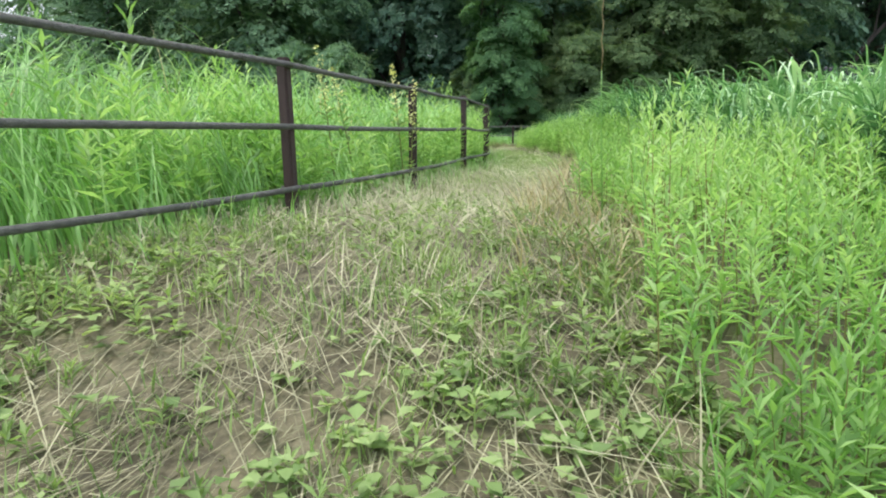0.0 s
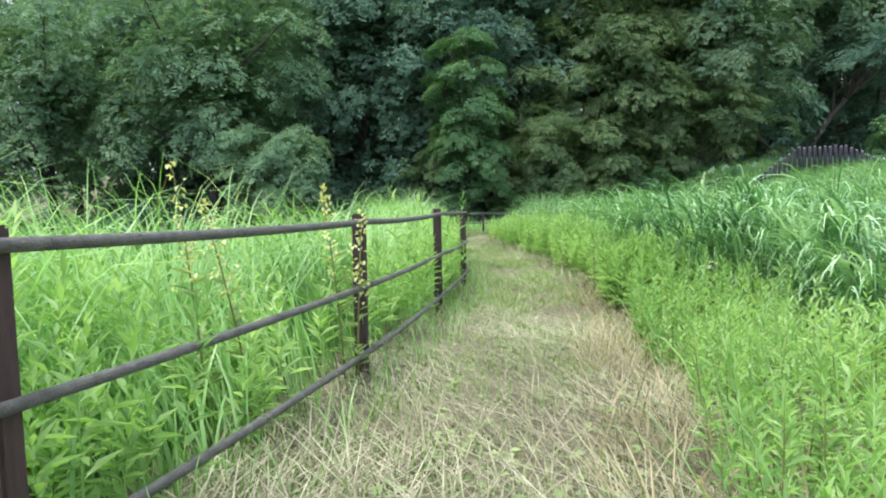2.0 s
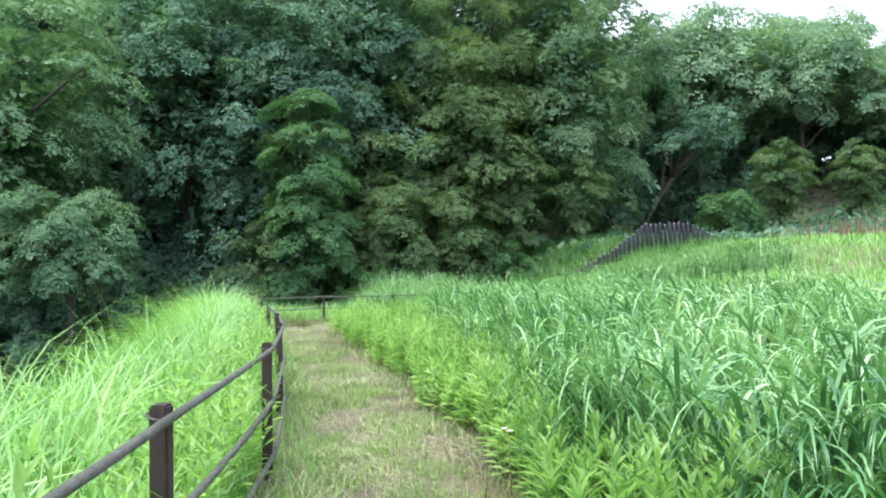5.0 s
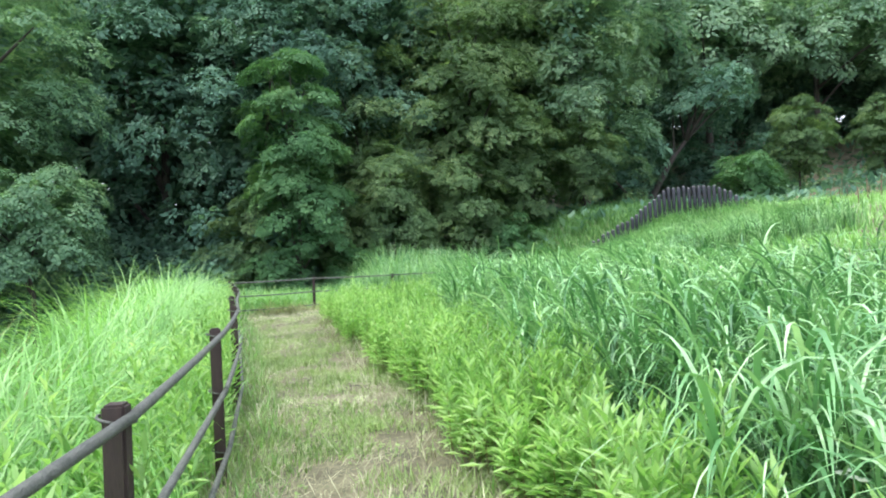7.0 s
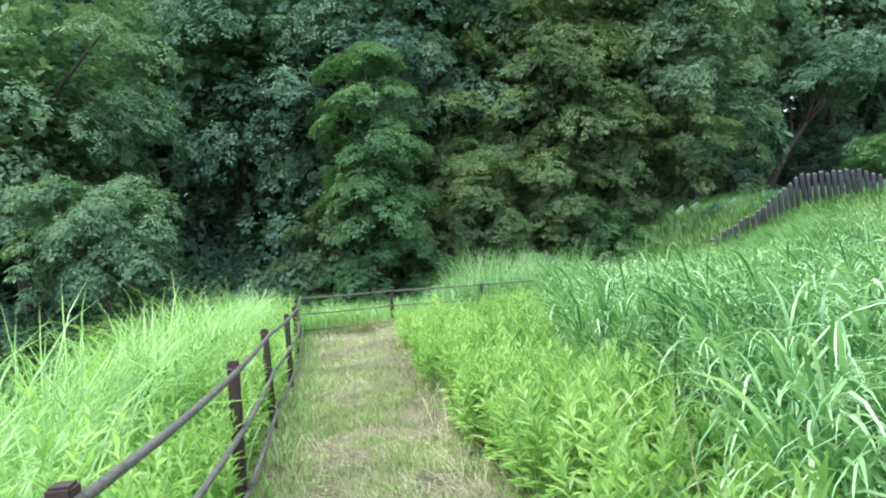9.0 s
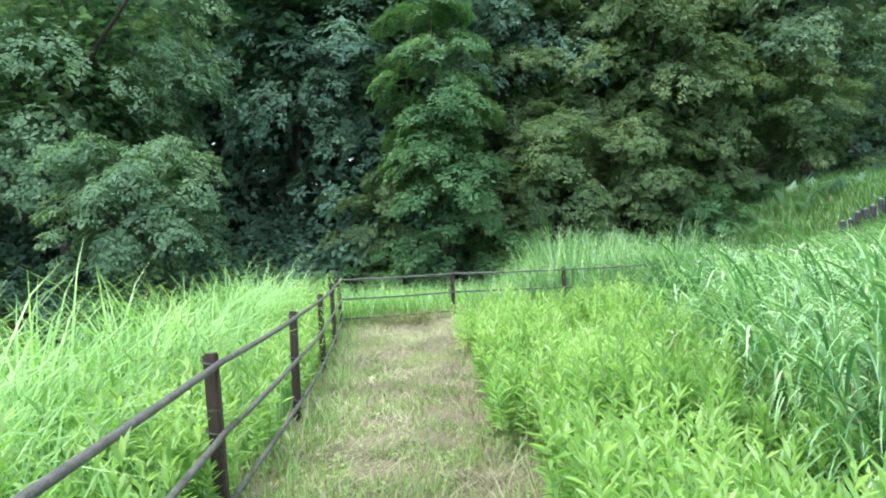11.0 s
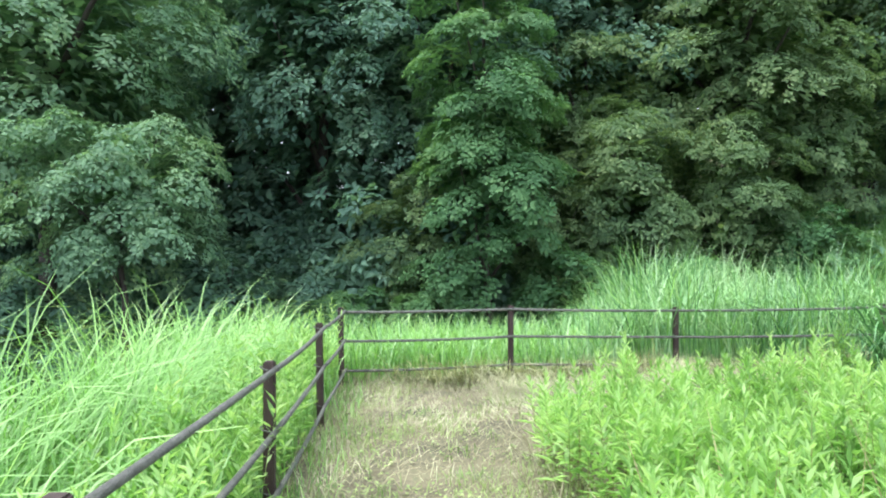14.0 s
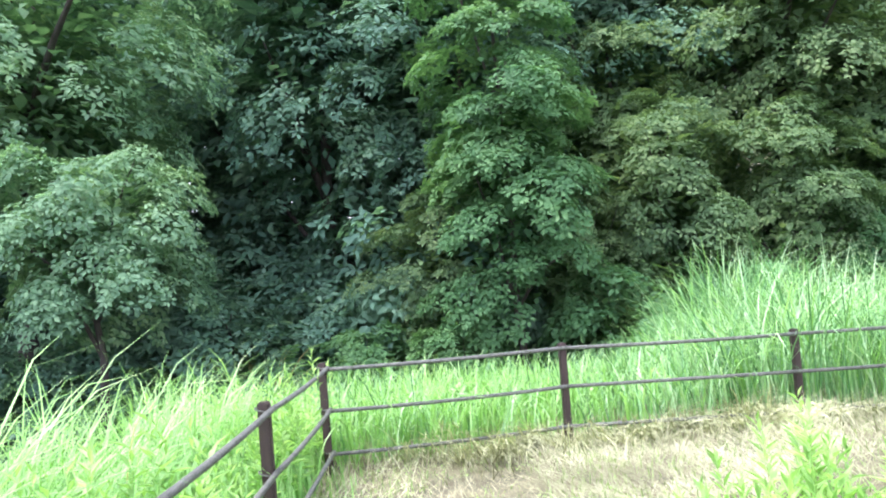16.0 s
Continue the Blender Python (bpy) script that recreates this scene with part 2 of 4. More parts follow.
def kites(base, way, length, width, fold=0.25, up=None):
    """Leaves: a folded kite each, from base along way."""
    n = len(base)
    way = way / np.linalg.norm(way, axis=1, keepdims=True)
    up = np.tile([0, 0, 1.0], (n, 1)) if up is None else up
    side = np.cross(way, up)
    side /= np.linalg.norm(side, axis=1, keepdims=True) + 1e-6
    nrm = np.cross(side, way)
    mid = base + way * (length * 0.45)[:, None] + nrm * (length * 0.05)[:, None]
    lift = nrm * (width * fold)[:, None]
    v = np.stack([base, mid - side * (width * 0.5)[:, None] + lift, base + way * length[:, None], mid + side * (width * 0.5)[:, None] + lift], 1)
    k = np.arange(n)[:, None] * 4
    return v.reshape(-1, 3), np.concatenate([k + [0, 2, 1], k + [0, 3, 2]], 0)


def join(*pieces):
    vs, fs, n = [], [], 0
    for v, f in pieces:
        vs.append(v)
        fs.append(f + n)
        n += len(v)
    return np.concatenate(vs), np.concatenate(fs)


def scatter(count, x0, x1, y0, y1, keep):
    """Random places in a rectangle for which keep(x, y) beats chance."""
    x, y = rng.uniform(x0, x1, count), rng.uniform(y0, y1, count)
    ok = rng.random(count) < keep(x, y)
    return x[ok], y[ok]


def on_land(x, y, sink=0.02):
    return np.stack([x, y, land(x, y) - sink], 1)


def stuff(name, pieces, mat, label, category):
    v, f = join(*pieces)
    return tagged(new(name, mesh_of(name, v, f, mat)), label, category, "", "stuff")


def tube(bm, pts, radii, sides=8):
    rings = []
    for i, p in enumerate(pts):
        d = (Vector(pts[min(i + 1, len(pts) - 1)]) - Vector(pts[max(i - 1, 0)])).normalized()
        u = d.orthogonal().normalized() if i == 0 else (rings_u - d * rings_u.dot(d)).normalized()
        rings_u = u
        w = d.cross(u)
        rings.append([bm.verts.new(Vector(p) + (u * math.cos(a) + w * math.sin(a)) * radii[i]) for a in (2 * math.pi * k / sides for k in range(sides))])
    for a, b in zip(rings, rings[1:]):
        for k in range(sides):
            bm.faces.new((a[k], a[(k + 1) % sides], b[(k + 1) % sides], b[k])).smooth = True
    bm.faces.new(rings[0][::-1])
    bm.faces.new(rings[-1])


def box(bm, size, at, bevel=0.0, turn=0.0):
    made = bmesh.ops.create_cube(bm, size=1, matrix=Matrix.Translation(at) @ Matrix.Rotation(turn, 4, "Z") @ Matrix.Diagonal((*size, 1)))["verts"]
    if bevel:
        es = {e for v in made for e in v.link_edges}
        bmesh.ops.bevel(bm, geom=list(es), offset=bevel, segments=2, affect="EDGES")


# ---- ground and pond ----
def grid_axis(a, b, fine0, fine1, step, far):
    mid = np.arange(fine0, fine1 + step / 2, step)
    lo = fine0 - np.geomspace(step, fine0 - a, far)[::-1]
    hi = fine1 + np.geomspace(step, b - fine1, far)
    return np.concatenate([lo, mid, hi])


gx, gy = grid_axis(-600, 600, -6, 14, 0.2, 26), grid_axis(-600, 600, -3, 32, 0.2, 26)
X, Y = np.meshgrid(gx, gy)
V = np.stack([X.ravel(), Y.ravel(), land(X, Y).ravel()], 1)
nx = len(gx)
q = (np.arange(len(gy) - 1)[:, None] * nx + np.arange(nx - 1)[None]).ravel()
ground = new("ground", mesh_of("ground", V, np.stack([q, q + 1, q + nx + 1, q + nx], 1), M_soil, True))
tagged(ground, "brown soil strewn with cut straw and moss", "ground", "", "structure")
bm = bmesh.new()
bmesh.ops.create_grid(bm, x_segments=8, y_segments=8, size=1, matrix=Matrix.Translation((-22, 16, -1.62)) @ Matrix.Diagonal((20.5, 19, 1, 1)))
pond = part("water", bm, M_water, None, "dark still pond water below the grassy bank")
tagged(pond, "", "pond", "", "structure")


# ---- rope fence ----
def rope_between(bm, a, b, sag, r=0.0175, n=9):
    pts = []
    for i in range(n):
        t = i / (n - 1)
        pts.append((a[0] + (b[0] - a[0]) * t, a[1] + (b[1] - a[1]) * t, a[2] + (b[2] - a[2]) * t - sag * 4 * t * (1 - t)))
    tube(bm, pts, [r] * n, 8)


def rope_fence(pts, tops, side, label, first_post):
    fence = tagged(new("rope_fence"), label, "fence", "rope fences along the path")
    fence.location = (pts[0][0], pts[0][1], 0)
    o = Vector((pts[0][0], pts[0][1], 0))
    ends = []
    for i, (x, y) in enumerate(pts):
        d = Vector(pts[min(i + 1, len(pts) - 1)]) - Vector(pts[max(i - 1, 0)])
        turn = math.atan2(d.y, d.x) + random.uniform(-0.06, 0.06)
        nrm = Vector((d.y, -d.x)).normalized() * side
        foot = float(land(x, y)) - 0.25
        top = tops[i]
        if i >= first_post:
            bm = bmesh.new()
            box(bm, (0.066, 0.066, top - foot), (0, 0, 0), 0.008)
            post = part("post", bm, M_post, fence)
            post.location = Vector((x, y, (top + foot) / 2)) - o
            post.rotation_euler = (random.uniform(-0.02, 0.02), random.uniform(-0.02, 0.02), turn)
            for drop in (0.045, 0.40, 0.765):
                bm = bmesh.new()
                ring = [(0.053 * math.cos(a), 0.053 * math.sin(a), 0.012 * math.sin(a)) for a in np.linspace(0, 2 * math.pi, 13)]
                tube(bm, ring, [0.005] * 13, 5)
                tie = part("rope_tie", bm, M_rope, post, "grey wire tie round the post")
                tie.location = (0, 0, (top - foot) / 2 - drop)
        ends.append([(x - o.x + nrm.x * 0.050, y - o.y + nrm.y * 0.050, top - drop) for drop in (0.045, 0.40, 0.765)])
    for row in range(3):
        for a, b in zip(ends, ends[1:]):
            bm = bmesh.new()
            rope_between(bm, a[row], b[row], random.uniform(0.0, 0.02))
            part("rope", bm, M_rope, fence, "thick grey-brown rope, slightly slack")
    return fence


rope_fence(POSTS, [0.95, 0.95, 0.955, 0.96, 0.99, 0.99, 0.987, 0.982, 0.984, 0.97, 0.955, 0.972, 0.98], 1, "dark brown square posts carrying three grey ropes beside the bank", 0)
rope_fence(CROSS, [POST_TOP, 0.93, 0.86, 0.86, 0.98, 1.25], 1, "dark brown rope fence closing the end of the mown path", 1)


# ---- trees ----
def tree_crown(seed, height, radius, base, boughs, sprays, leaf, flat=0.6, cone=0.0, droop=0.5, core=3000, heart=0.35, most=1.7):
    """Leaves of a crown: boughs over an uneven egg, each a domed pad of leaf sprays, round a shaded heart."""
    g = np.random.default_rng(seed)
    unit = lambda v: v / (np.linalg.norm(v, axis=1, keepdims=True) + 1e-6)
    mid, half = (height + base) / 2, (height - base) / 2
    i = np.arange(boughs)
    dz = 1 - 1.82 * (i + 0.5) / boughs + g.normal(0, 0.05, boughs)
    dz = np.clip(dz, -0.95, 0.98)
    phi = i * 2.39996 + g.normal(0, 0.3, boughs)
    ring = np.sqrt(1 - dz ** 2)
    d = np.stack([ring * np.cos(phi), ring * np.sin(phi), dz], 1)
    depth = np.where(g.random(boughs) < 0.72, g.uniform(0.8, 1.02, boughs), g.uniform(0.45, 0.8, boughs))
    wob = 1 + 0.13 * np.sin(3 * phi + seed) + 0.10 * np.sin(5 * dz + seed * 2)
    c = d * (depth * wob)[:, None]
    taper = 1 - cone * (c[:, 2] * 0.5 + 0.5)
    c = np.stack([c[:, 0] * radius * taper, c[:, 1] * radius * taper, mid + c[:, 2] * half], 1)
    size = np.minimum(radius * g.uniform(0.22, 0.46, boughs) * (1 - 0.35 * cone), most * g.uniform(0.7, 1.0, boughs))
    out = unit(np.stack([d[:, 0], d[:, 1], 0.15 + 0.4 * d[:, 2]], 1))
    axis = unit(out * 0.6 + [0, 0, 0.8] + g.normal(0, 0.12, (boughs, 3)))
    k = np.repeat(i, (sprays * (size / size.mean()) ** 1.8 * g.uniform(0.75, 1.25, boughs)).astype(int) + 3)
    n = len(k)
    e = unit(g.normal(size=(n, 3)))
    along = (e * axis[k]).sum(1)
    turn = (along < -0.05) & (g.random(n) < 0.85)
    e = np.where(turn[:, None], e - 2 * along[:, None] * axis[k], e)
    along = (e * axis[k]).sum(1)
    lump = 1 + 0.22 * np.sin(e[:, 0] * 6 + k) * np.sin(e[:, 1] * 6 + 2.3 * k)
    rr = g.uniform(0.45, 1.05, n) ** 0.5 * lump * size[k]
    p = c[k] + (e - axis[k] * (along * (1 - flat))[:, None]) * rr[:, None]
    p[:, 2] -= droop * 0.35 * size[k] * (1 - along ** 2)
    nrm = unit(e * 0.45 + axis[k] * 0.65 + g.normal(0, 0.16, (n, 3)))
    m = 6
    nn = np.repeat(nrm, m, 0)
    t1 = unit(np.cross(nn, [0.3, 0.9, 0.2]))
    t2 = np.cross(nn, t1)
    th = np.tile(np.arange(m) * 6.283 / m, n) + np.repeat(g.uniform(0, 6.28, n), m) + g.normal(0, 0.25, n * m)
    way = t1 * np.cos(th)[:, None] + t2 * np.sin(th)[:, None]
    start = np.repeat(p, m, 0) + way * (leaf * 0.25) + nn * g.uniform(-0.3, 0.3, n * m)[:, None] * leaf
    way = way + np.repeat(out[k], m, 0) * 0.25 + [0, 0, -droop * 0.55] + g.normal(0, 0.12, (n * m, 3))
    ln = leaf * g.uniform(0.65, 1.3, n * m)
    shell = kites(start, way, ln, ln * g.uniform(0.4, 0.58, n * m), 0.14, nn)
    e = unit(g.normal(size=(core, 3)))
    q = e * g.uniform(0.1, 0.72, core)[:, None]
    t = 1 - cone * (q[:, 2] * 0.5 + 0.5)
    q = np.stack([q[:, 0] * radius * t, q[:, 1] * radius * t, mid + q[:, 2] * half], 1)
    ln = heart * g.uniform(0.6, 1.5, core)
    middle = kites(q, e * [1, 1, 0.3] + g.normal(size=(core, 3)) * 0.5 + [0, 0, -0.35], ln, ln * 0.6, 0.1)
    return join(shell, middle), c


def tree(name, seed, height, radius, base, boughs, sprays, leaf, mat, label, at, lean=(0, 0), trunk_r=0.2, flat=0.6, cone=0.0, droop=0.5, category="tree", core=3000, heart=0.35, most=1.7, limbs=7):
    """A tree or shrub at its foot: trunk, limbs and a crown of many leaves."""
    g = random.Random(seed)
    root = tagged(new(name), label, category, "trees of the wood")
    (v, f), lobes = tree_crown(seed, height, radius, base, boughs, sprays, leaf, flat, cone, droop, core, heart, most)
    v = v + np.array([lean[0], lean[1], 0]) * np.clip(v[:, 2:3] / height, 0, 1)
    lobes = lobes + np.array([lean[0], lean[1], 0]) * np.clip(lobes[:, 2:3] / height, 0, 1)
    under(new("crown", mesh_of("crown", v, f, mat)), root)
    bm = bmesh.new()
    top = height * 0.82
    pts = [(lean[0] * (i / 8) ** 1.3 + g.uniform(-0.06, 0.06) * min(i, 1), lean[1] * (i / 8) ** 1.3 + g.uniform(-0.06, 0.06) * min(i, 1), -0.4 + (top + 0.4) * i / 8) for i in range(9)]
    tube(bm, pts, [trunk_r * (1.25 if i == 0 else 1) * (1 - 0.1 * i) for i in range(9)], 9)
    part("trunk", bm, M_bark, root)
    for j in range(limbs):
        c = lobes[g.randrange(len(lobes))]
        i = min(7, max(2, int((c[2] / top) * 5) + g.randrange(2)))
        a = Vector(pts[i])
        b = Vector(c)
        m = a.lerp(b, 0.5) + Vector((0, 0, 0.3))
        bm = bmesh.new()
        tube(bm, [a, a.lerp(m, 0.5), m, m.lerp(b, 0.6), b], [trunk_r * s for s in (0.42, 0.34, 0.26, 0.18, 0.08)], 6)
        part("limb", bm, M_bark, root)
    root.location = (at[0], at[1], float(land(*at)))
    return root


def again(ob, x, y, turn, s, label=""):
    o = copy_thing(ob, Matrix.Translation((x, y, float(land(x, y)))) @ Matrix.Rotation(turn, 4, "Z") @ Matrix.Scale(s, 4))
    return tagged(o, label)


oak = tree("broadleaf_tree", 3, 18.5, 5.6, 3.0, 78, 100, 0.185, M_tree_e, "dense dark green broadleaf tree at the edge of the wood", (-11.2, 38.4), trunk_r=0.32, core=5200, heart=0.42)
tall = tree("broadleaf_tree", 5, 24.0, 5.0, 4.0, 76, 66, 0.235, M_tree_a, "tall dark green tree of the wood, its bluish hazy shade painted into the leaves", (-3.4, 43.5), trunk_r=0.3, core=5600, heart=0.5)
olive = tree("broadleaf_tree", 8, 18.0, 3.9, -0.5, 96, 84, 0.165, M_tree_c, "tall olive green tree hung with foliage to the ground", (11.9, 41.4), trunk_r=0.28, droop=0.7, core=5600, heart=0.38, most=1.35)
pale = tree("broadleaf_tree", 9, 18.5, 4.3, 0.5, 88, 74, 0.19, M_tree_f, "tall rounded pale green tree at the end of the wood", (19.4, 42.8), trunk_r=0.3, droop=0.8, core=3600, heart=0.4, most=1.5)
light = tree("young_tree", 12, 12.0, 2.9, 0.2, 84, 62, 0.16, M_tree_b, "slender fresh green young tree with tiered branches", (2.7, 37.4), trunk_r=0.12, flat=0.3, cone=0.4, droop=0.35, core=2000, heart=0.28, most=1.0)
bush = tree("round_tree", 15, 7.7, 2.35, 3.5, 50, 84, 0.145, M_tree_e, "small rounded tree with drooping green leaves", (-7.0, 34.8), trunk_r=0.14, droop=0.9, core=1200, heart=0.3, most=0.85)
# Crown takes the haze-paled leaf colour; its copies below do too.
far = tree("broadleaf_tree", 21, 17.5, 7.4, 6.5, 60, 40, 0.42, M_tree_d, "spreading broadleaf tree in the distance behind the hill, haze painted into its pale green", (37, 54), trunk_r=0.35, flat=0.4, droop=0.4, core=2200, heart=0.7, most=2.4)
back = tree("broadleaf_tree", 27, 31.5, 6.8, 0.0, 52, 26, 0.5, M_tree_a, "tall dark tree deep in the shaded wood", (-7, 50), trunk_r=0.35, core=2600, heart=0.9, most=2.4)
shrub = tree("shrub", 25, 3.0, 1.9, -0.4, 30, 26, 0.19, M_tree_b, "leafy green shrub in the shade of the wood", (4.9, 37.0), trunk_r=0.06, category="shrub", core=500, heart=0.3, most=0.7)
small = tree("small_tree", 44, 8.5, 2.5, -0.3, 58, 60, 0.15, M_tree_c, "low olive green tree at the foot of the wood", (7.2, 39.2), trunk_r=0.1, flat=0.4, droop=0.5, core=1900, heart=0.3, most=0.95)
thicket = tree("shrub", 47, 6.5, 3.2, -0.5, 30, 20, 0.3, M_tree_a, "dark shaded thicket inside the wood", (-17.5, 43.5), trunk_r=0.1, category="shrub", core=900, heart=0.5)
for x, y, a, s in ((-20.5, 39.5, 1.0, 1.02), (-30, 38, 2.2, 0.4)):
    again(oak, x, y, a, s)
for x, y, a, s in ((4.9, 45.0, 1.2, 0.97), (-14.5, 45, 2.0, 1.0), (1.2, 42.6, 2.4, 0.86), (8.2, 44.5, 3.3, 0.9)):
    again(tall, x, y, a, s)
for x, y, a, s in ((15.4, 44.2, 2.0, 0.98), (6.6, 41.6, 4.0, 0.72)):
    again(olive, x, y, a, s)
for x, y, a, s in ((10.6, 38.8, 4.0, 0.8), (14.6, 40.6, 5.0, 0.85), (0.4, 38.9, 3.0, 0.72), (18.0, 40.2, 2.7, 0.7), (4.9, 38.6, 1.2, 0.7)):
    again(small, x, y, a, s)
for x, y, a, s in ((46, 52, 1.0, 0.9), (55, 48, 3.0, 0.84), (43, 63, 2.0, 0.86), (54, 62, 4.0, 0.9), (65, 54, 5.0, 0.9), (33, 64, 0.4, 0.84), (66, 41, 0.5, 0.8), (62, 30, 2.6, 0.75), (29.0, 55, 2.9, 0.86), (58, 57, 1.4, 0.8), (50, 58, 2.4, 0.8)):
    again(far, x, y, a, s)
for i, x in enumerate((-24.5, -21, -18, -13, -8.5, -4, 0.5, 5, 9.5, 14, 18.5, 22.5)):
    again(back, x, 50.0 + 1.6 * math.sin(i * 2.3), i * 1.1, 0.92 + 0.1 * math.sin(i * 1.9))
for x, y, a, s in ((26.5, 62, 0.7, 0.5), (32, 72, 1.4, 0.5), (40, 74, 2.2, 0.5), (49, 72, 3.0, 0.5), (58, 74, 2.0, 0.5), (68, 66, 1.0, 0.5), (36, 68, 2.9, 0.4), (45, 67, 0.9, 0.4), (51, 66, 1.9, 0.42), (56, 67, 2.6, 0.42), (61, 62, 3.3, 0.42)):
    again(back, x, y, a, s)
for x, y, a, s in ((30.0, 58.5, 1.0, 1.4), (35.5, 60.0, 2.2, 1.5), (41, 59.5, 3.0, 1.4), (47, 58.5, 4.0, 1.5), (26.5, 55.5, 0.4, 1.2), (24.6, 49.5, 2.0, 0.9), (28.5, 51, 3.0, 0.8), (33, 50.5, 1.0, 0.7), (38, 49, 4.4, 0.7), (53, 57, 5.0, 1.5), (60, 53, 1.0, 1.5), (57, 61, 2.0, 1.9), (63, 58, 3.0, 1.9), (51, 62, 0.6, 1.8)):
    again(thicket, x, y, a, s)
for i, x in enumerate((-14, -10.6, -7.4, -4.4, -1.4, 1.8, 4.8, 8.0)):
    again(thicket, x, 42.0 + 1.0 * math.sin(i * 2.1), i * 1.3, 1.0 + 0.15 * math.sin(i * 1.7))
for i, x in enumerate((-15.5, -12, -8.5, -5, -1.5, 2, 5.5)):
    again(thicket, x, 46.8 + 0.6 * math.sin(i * 1.9), i * 0.9, 1.25)
for x, y, a, s in ((1.2, 36.6, 2.0, 0.7), (8.4, 37.6, 4.0, 0.9), (-14.2, 37.2, 0.4, 1.2), (12.6, 38.6, 0.6, 0.8), (-18.5, 36.5, 2.2, 1.3), (-1.4, 37.6, 1.0, 0.7)):
    again(shrub, x, y, a, s)
again(shrub, 30.2, 42.0, 2.2, 1.05, "rounded fresh green shrub beside the log palisade")
for x, y, a, s in ((35.5, 43.5, 3.2, 0.8), (41.5, 42.5, 1.2, 0.7)):
    again(small, x, y, a, s)
again(bush, -23, 36, 1.5, 1.2)
for x, y, a, s in ((-8.6, 37.4, 1.0, 0.62), (-5.4, 38.6, 2.4, 0.7), (-11.6, 36.8, 4.0, 0.6), (-3.0, 39.6, 0.5, 0.6), (-14.8, 37.6, 3.1, 0.7)):
    again(thicket, x, y, a, s)

x, y = scatter(16000, -40, 60, 36, 75, lambda a, b: np.where(b < 48, 1.0, 0.5))
p = on_land(x, y, -0.1)
n = len(x)
way = rng.normal(size=(n, 3))
way[:, 2] = np.abs(way[:, 2]) * 0.8
ln = rng.uniform(0.4, 0.9, n)
stuff("undergrowth", [kites(p, way, ln, ln * 0.5, 0.2)], M_tree_a, "dark leafy undergrowth on the floor of the wood", "undergrowth")

# ---- log palisade on the hill ----
pal = tagged(new("log_palisade"), "dark charred log stakes in a rising row on the hill", "palisade")
pal.location = (17.4, 32.0, 0)
LINE = [(14.0, 32.2, 1.4), (15.65, 32.0, 2.25), (16.6, 32.0, 2.85), (17.4, 31.9, 3.42), (19.2, 31.5, 3.42), (19.8, 31.3, 3.2), (20.7, 30.9, 2.5)]
s_len = np.concatenate([[0], np.cumsum([math.dist(a[:2], b[:2]) for a, b in zip(LINE, LINE[1:])])])
stake_mesh = None
for i, s in enumerate(np.arange(0, s_len[-1], 0.215)):
    x, y, z = (float(np.interp(s, s_len, [p[k] for p in LINE])) for k in range(3))
    if stake_mesh is None:
        bm = bmesh.new()
        tube(bm, [(0, 0, -2.0), (0, 0, -0.06), (0, 0, -0.015)], [0.078, 0.078, 0.065], 10)
        stake_mesh = part("stake", bm, M_stake, pal)
        bm = bmesh.new()
        tube(bm, [(0, 0, -0.015), (0, 0, 0.0), (0, 0, 0.02)], [0.066, 0.058, 0.025], 10)
        part("stake_cap", bm, M_stake_top, stake_mesh, "weathered pale grey stake top")
        st = stake_mesh
    else:
        st = new("stake", stake_mesh.data)
        st.parent = pal
        cp = new("stake_cap", stake_mesh.children[0].data)
        cp.parent = st
        tagged(cp, "weathered pale grey stake top")
    st.location = (x - 17.4, y - 32.0, z + random.uniform(-0.05, 0.05))
    st.rotation_euler = (random.uniform(-0.03, 0.03), random.uniform(-0.03, 0.03), random.uniform(0, 3))
tree("leaning_tree", 31, 9.5, 3.6, 6.0, 30, 30, 0.28, M_tree_a, "leaning bare-trunked tree with forked limbs", (26.4, 47.5), lean=(6.5, 0.4), trunk_r=0.26, core=500, limbs=9)

# ---- grass of the bank beside the fence ----
def tall_at(x, y):
    return np.interp(y, [-2, 2, 8, 11, 15, 22, 26], [1.35, 1.35, 1.3, 1.25, 1.5, 1.48, 1.15])


def bank_keep(x, y):
    d = fence_x(y) - x
    return (d > 0.10) * (d < bank_w(y) + 1.3) * (0.75 + 0.25 * bumps(x, y, 1.7))


def blade_set(x, y, lmin, lmax, w, lean, curl, segs, az=None, spread=3.14, twist=0.0):
    n = len(x)
    az = rng.uniform(-math.pi, math.pi, n) if az is None else az + rng.normal(0, spread, n)
    return blades(on_land(x, y), rng.uniform(lmin, lmax, n), rng.uniform(w * 0.6, w * 1.3, n), az, rng.uniform(lean[0], lean[1], n), rng.uniform(curl[0], curl[1], n), segs, twist)


def band(count, y0, y1, left, right, keep=None, lean_to=1.0):
    """Random places between two lines that run along the path."""
    y = rng.uniform(y0, y1, count)
    u = rng.random(count) ** lean_to
    x = left(y) + (right(y) - left(y)) * u
    if keep is not None:
        ok = rng.random(count) < keep(x, y)
        x, y = x[ok], y[ok]
    return x, y


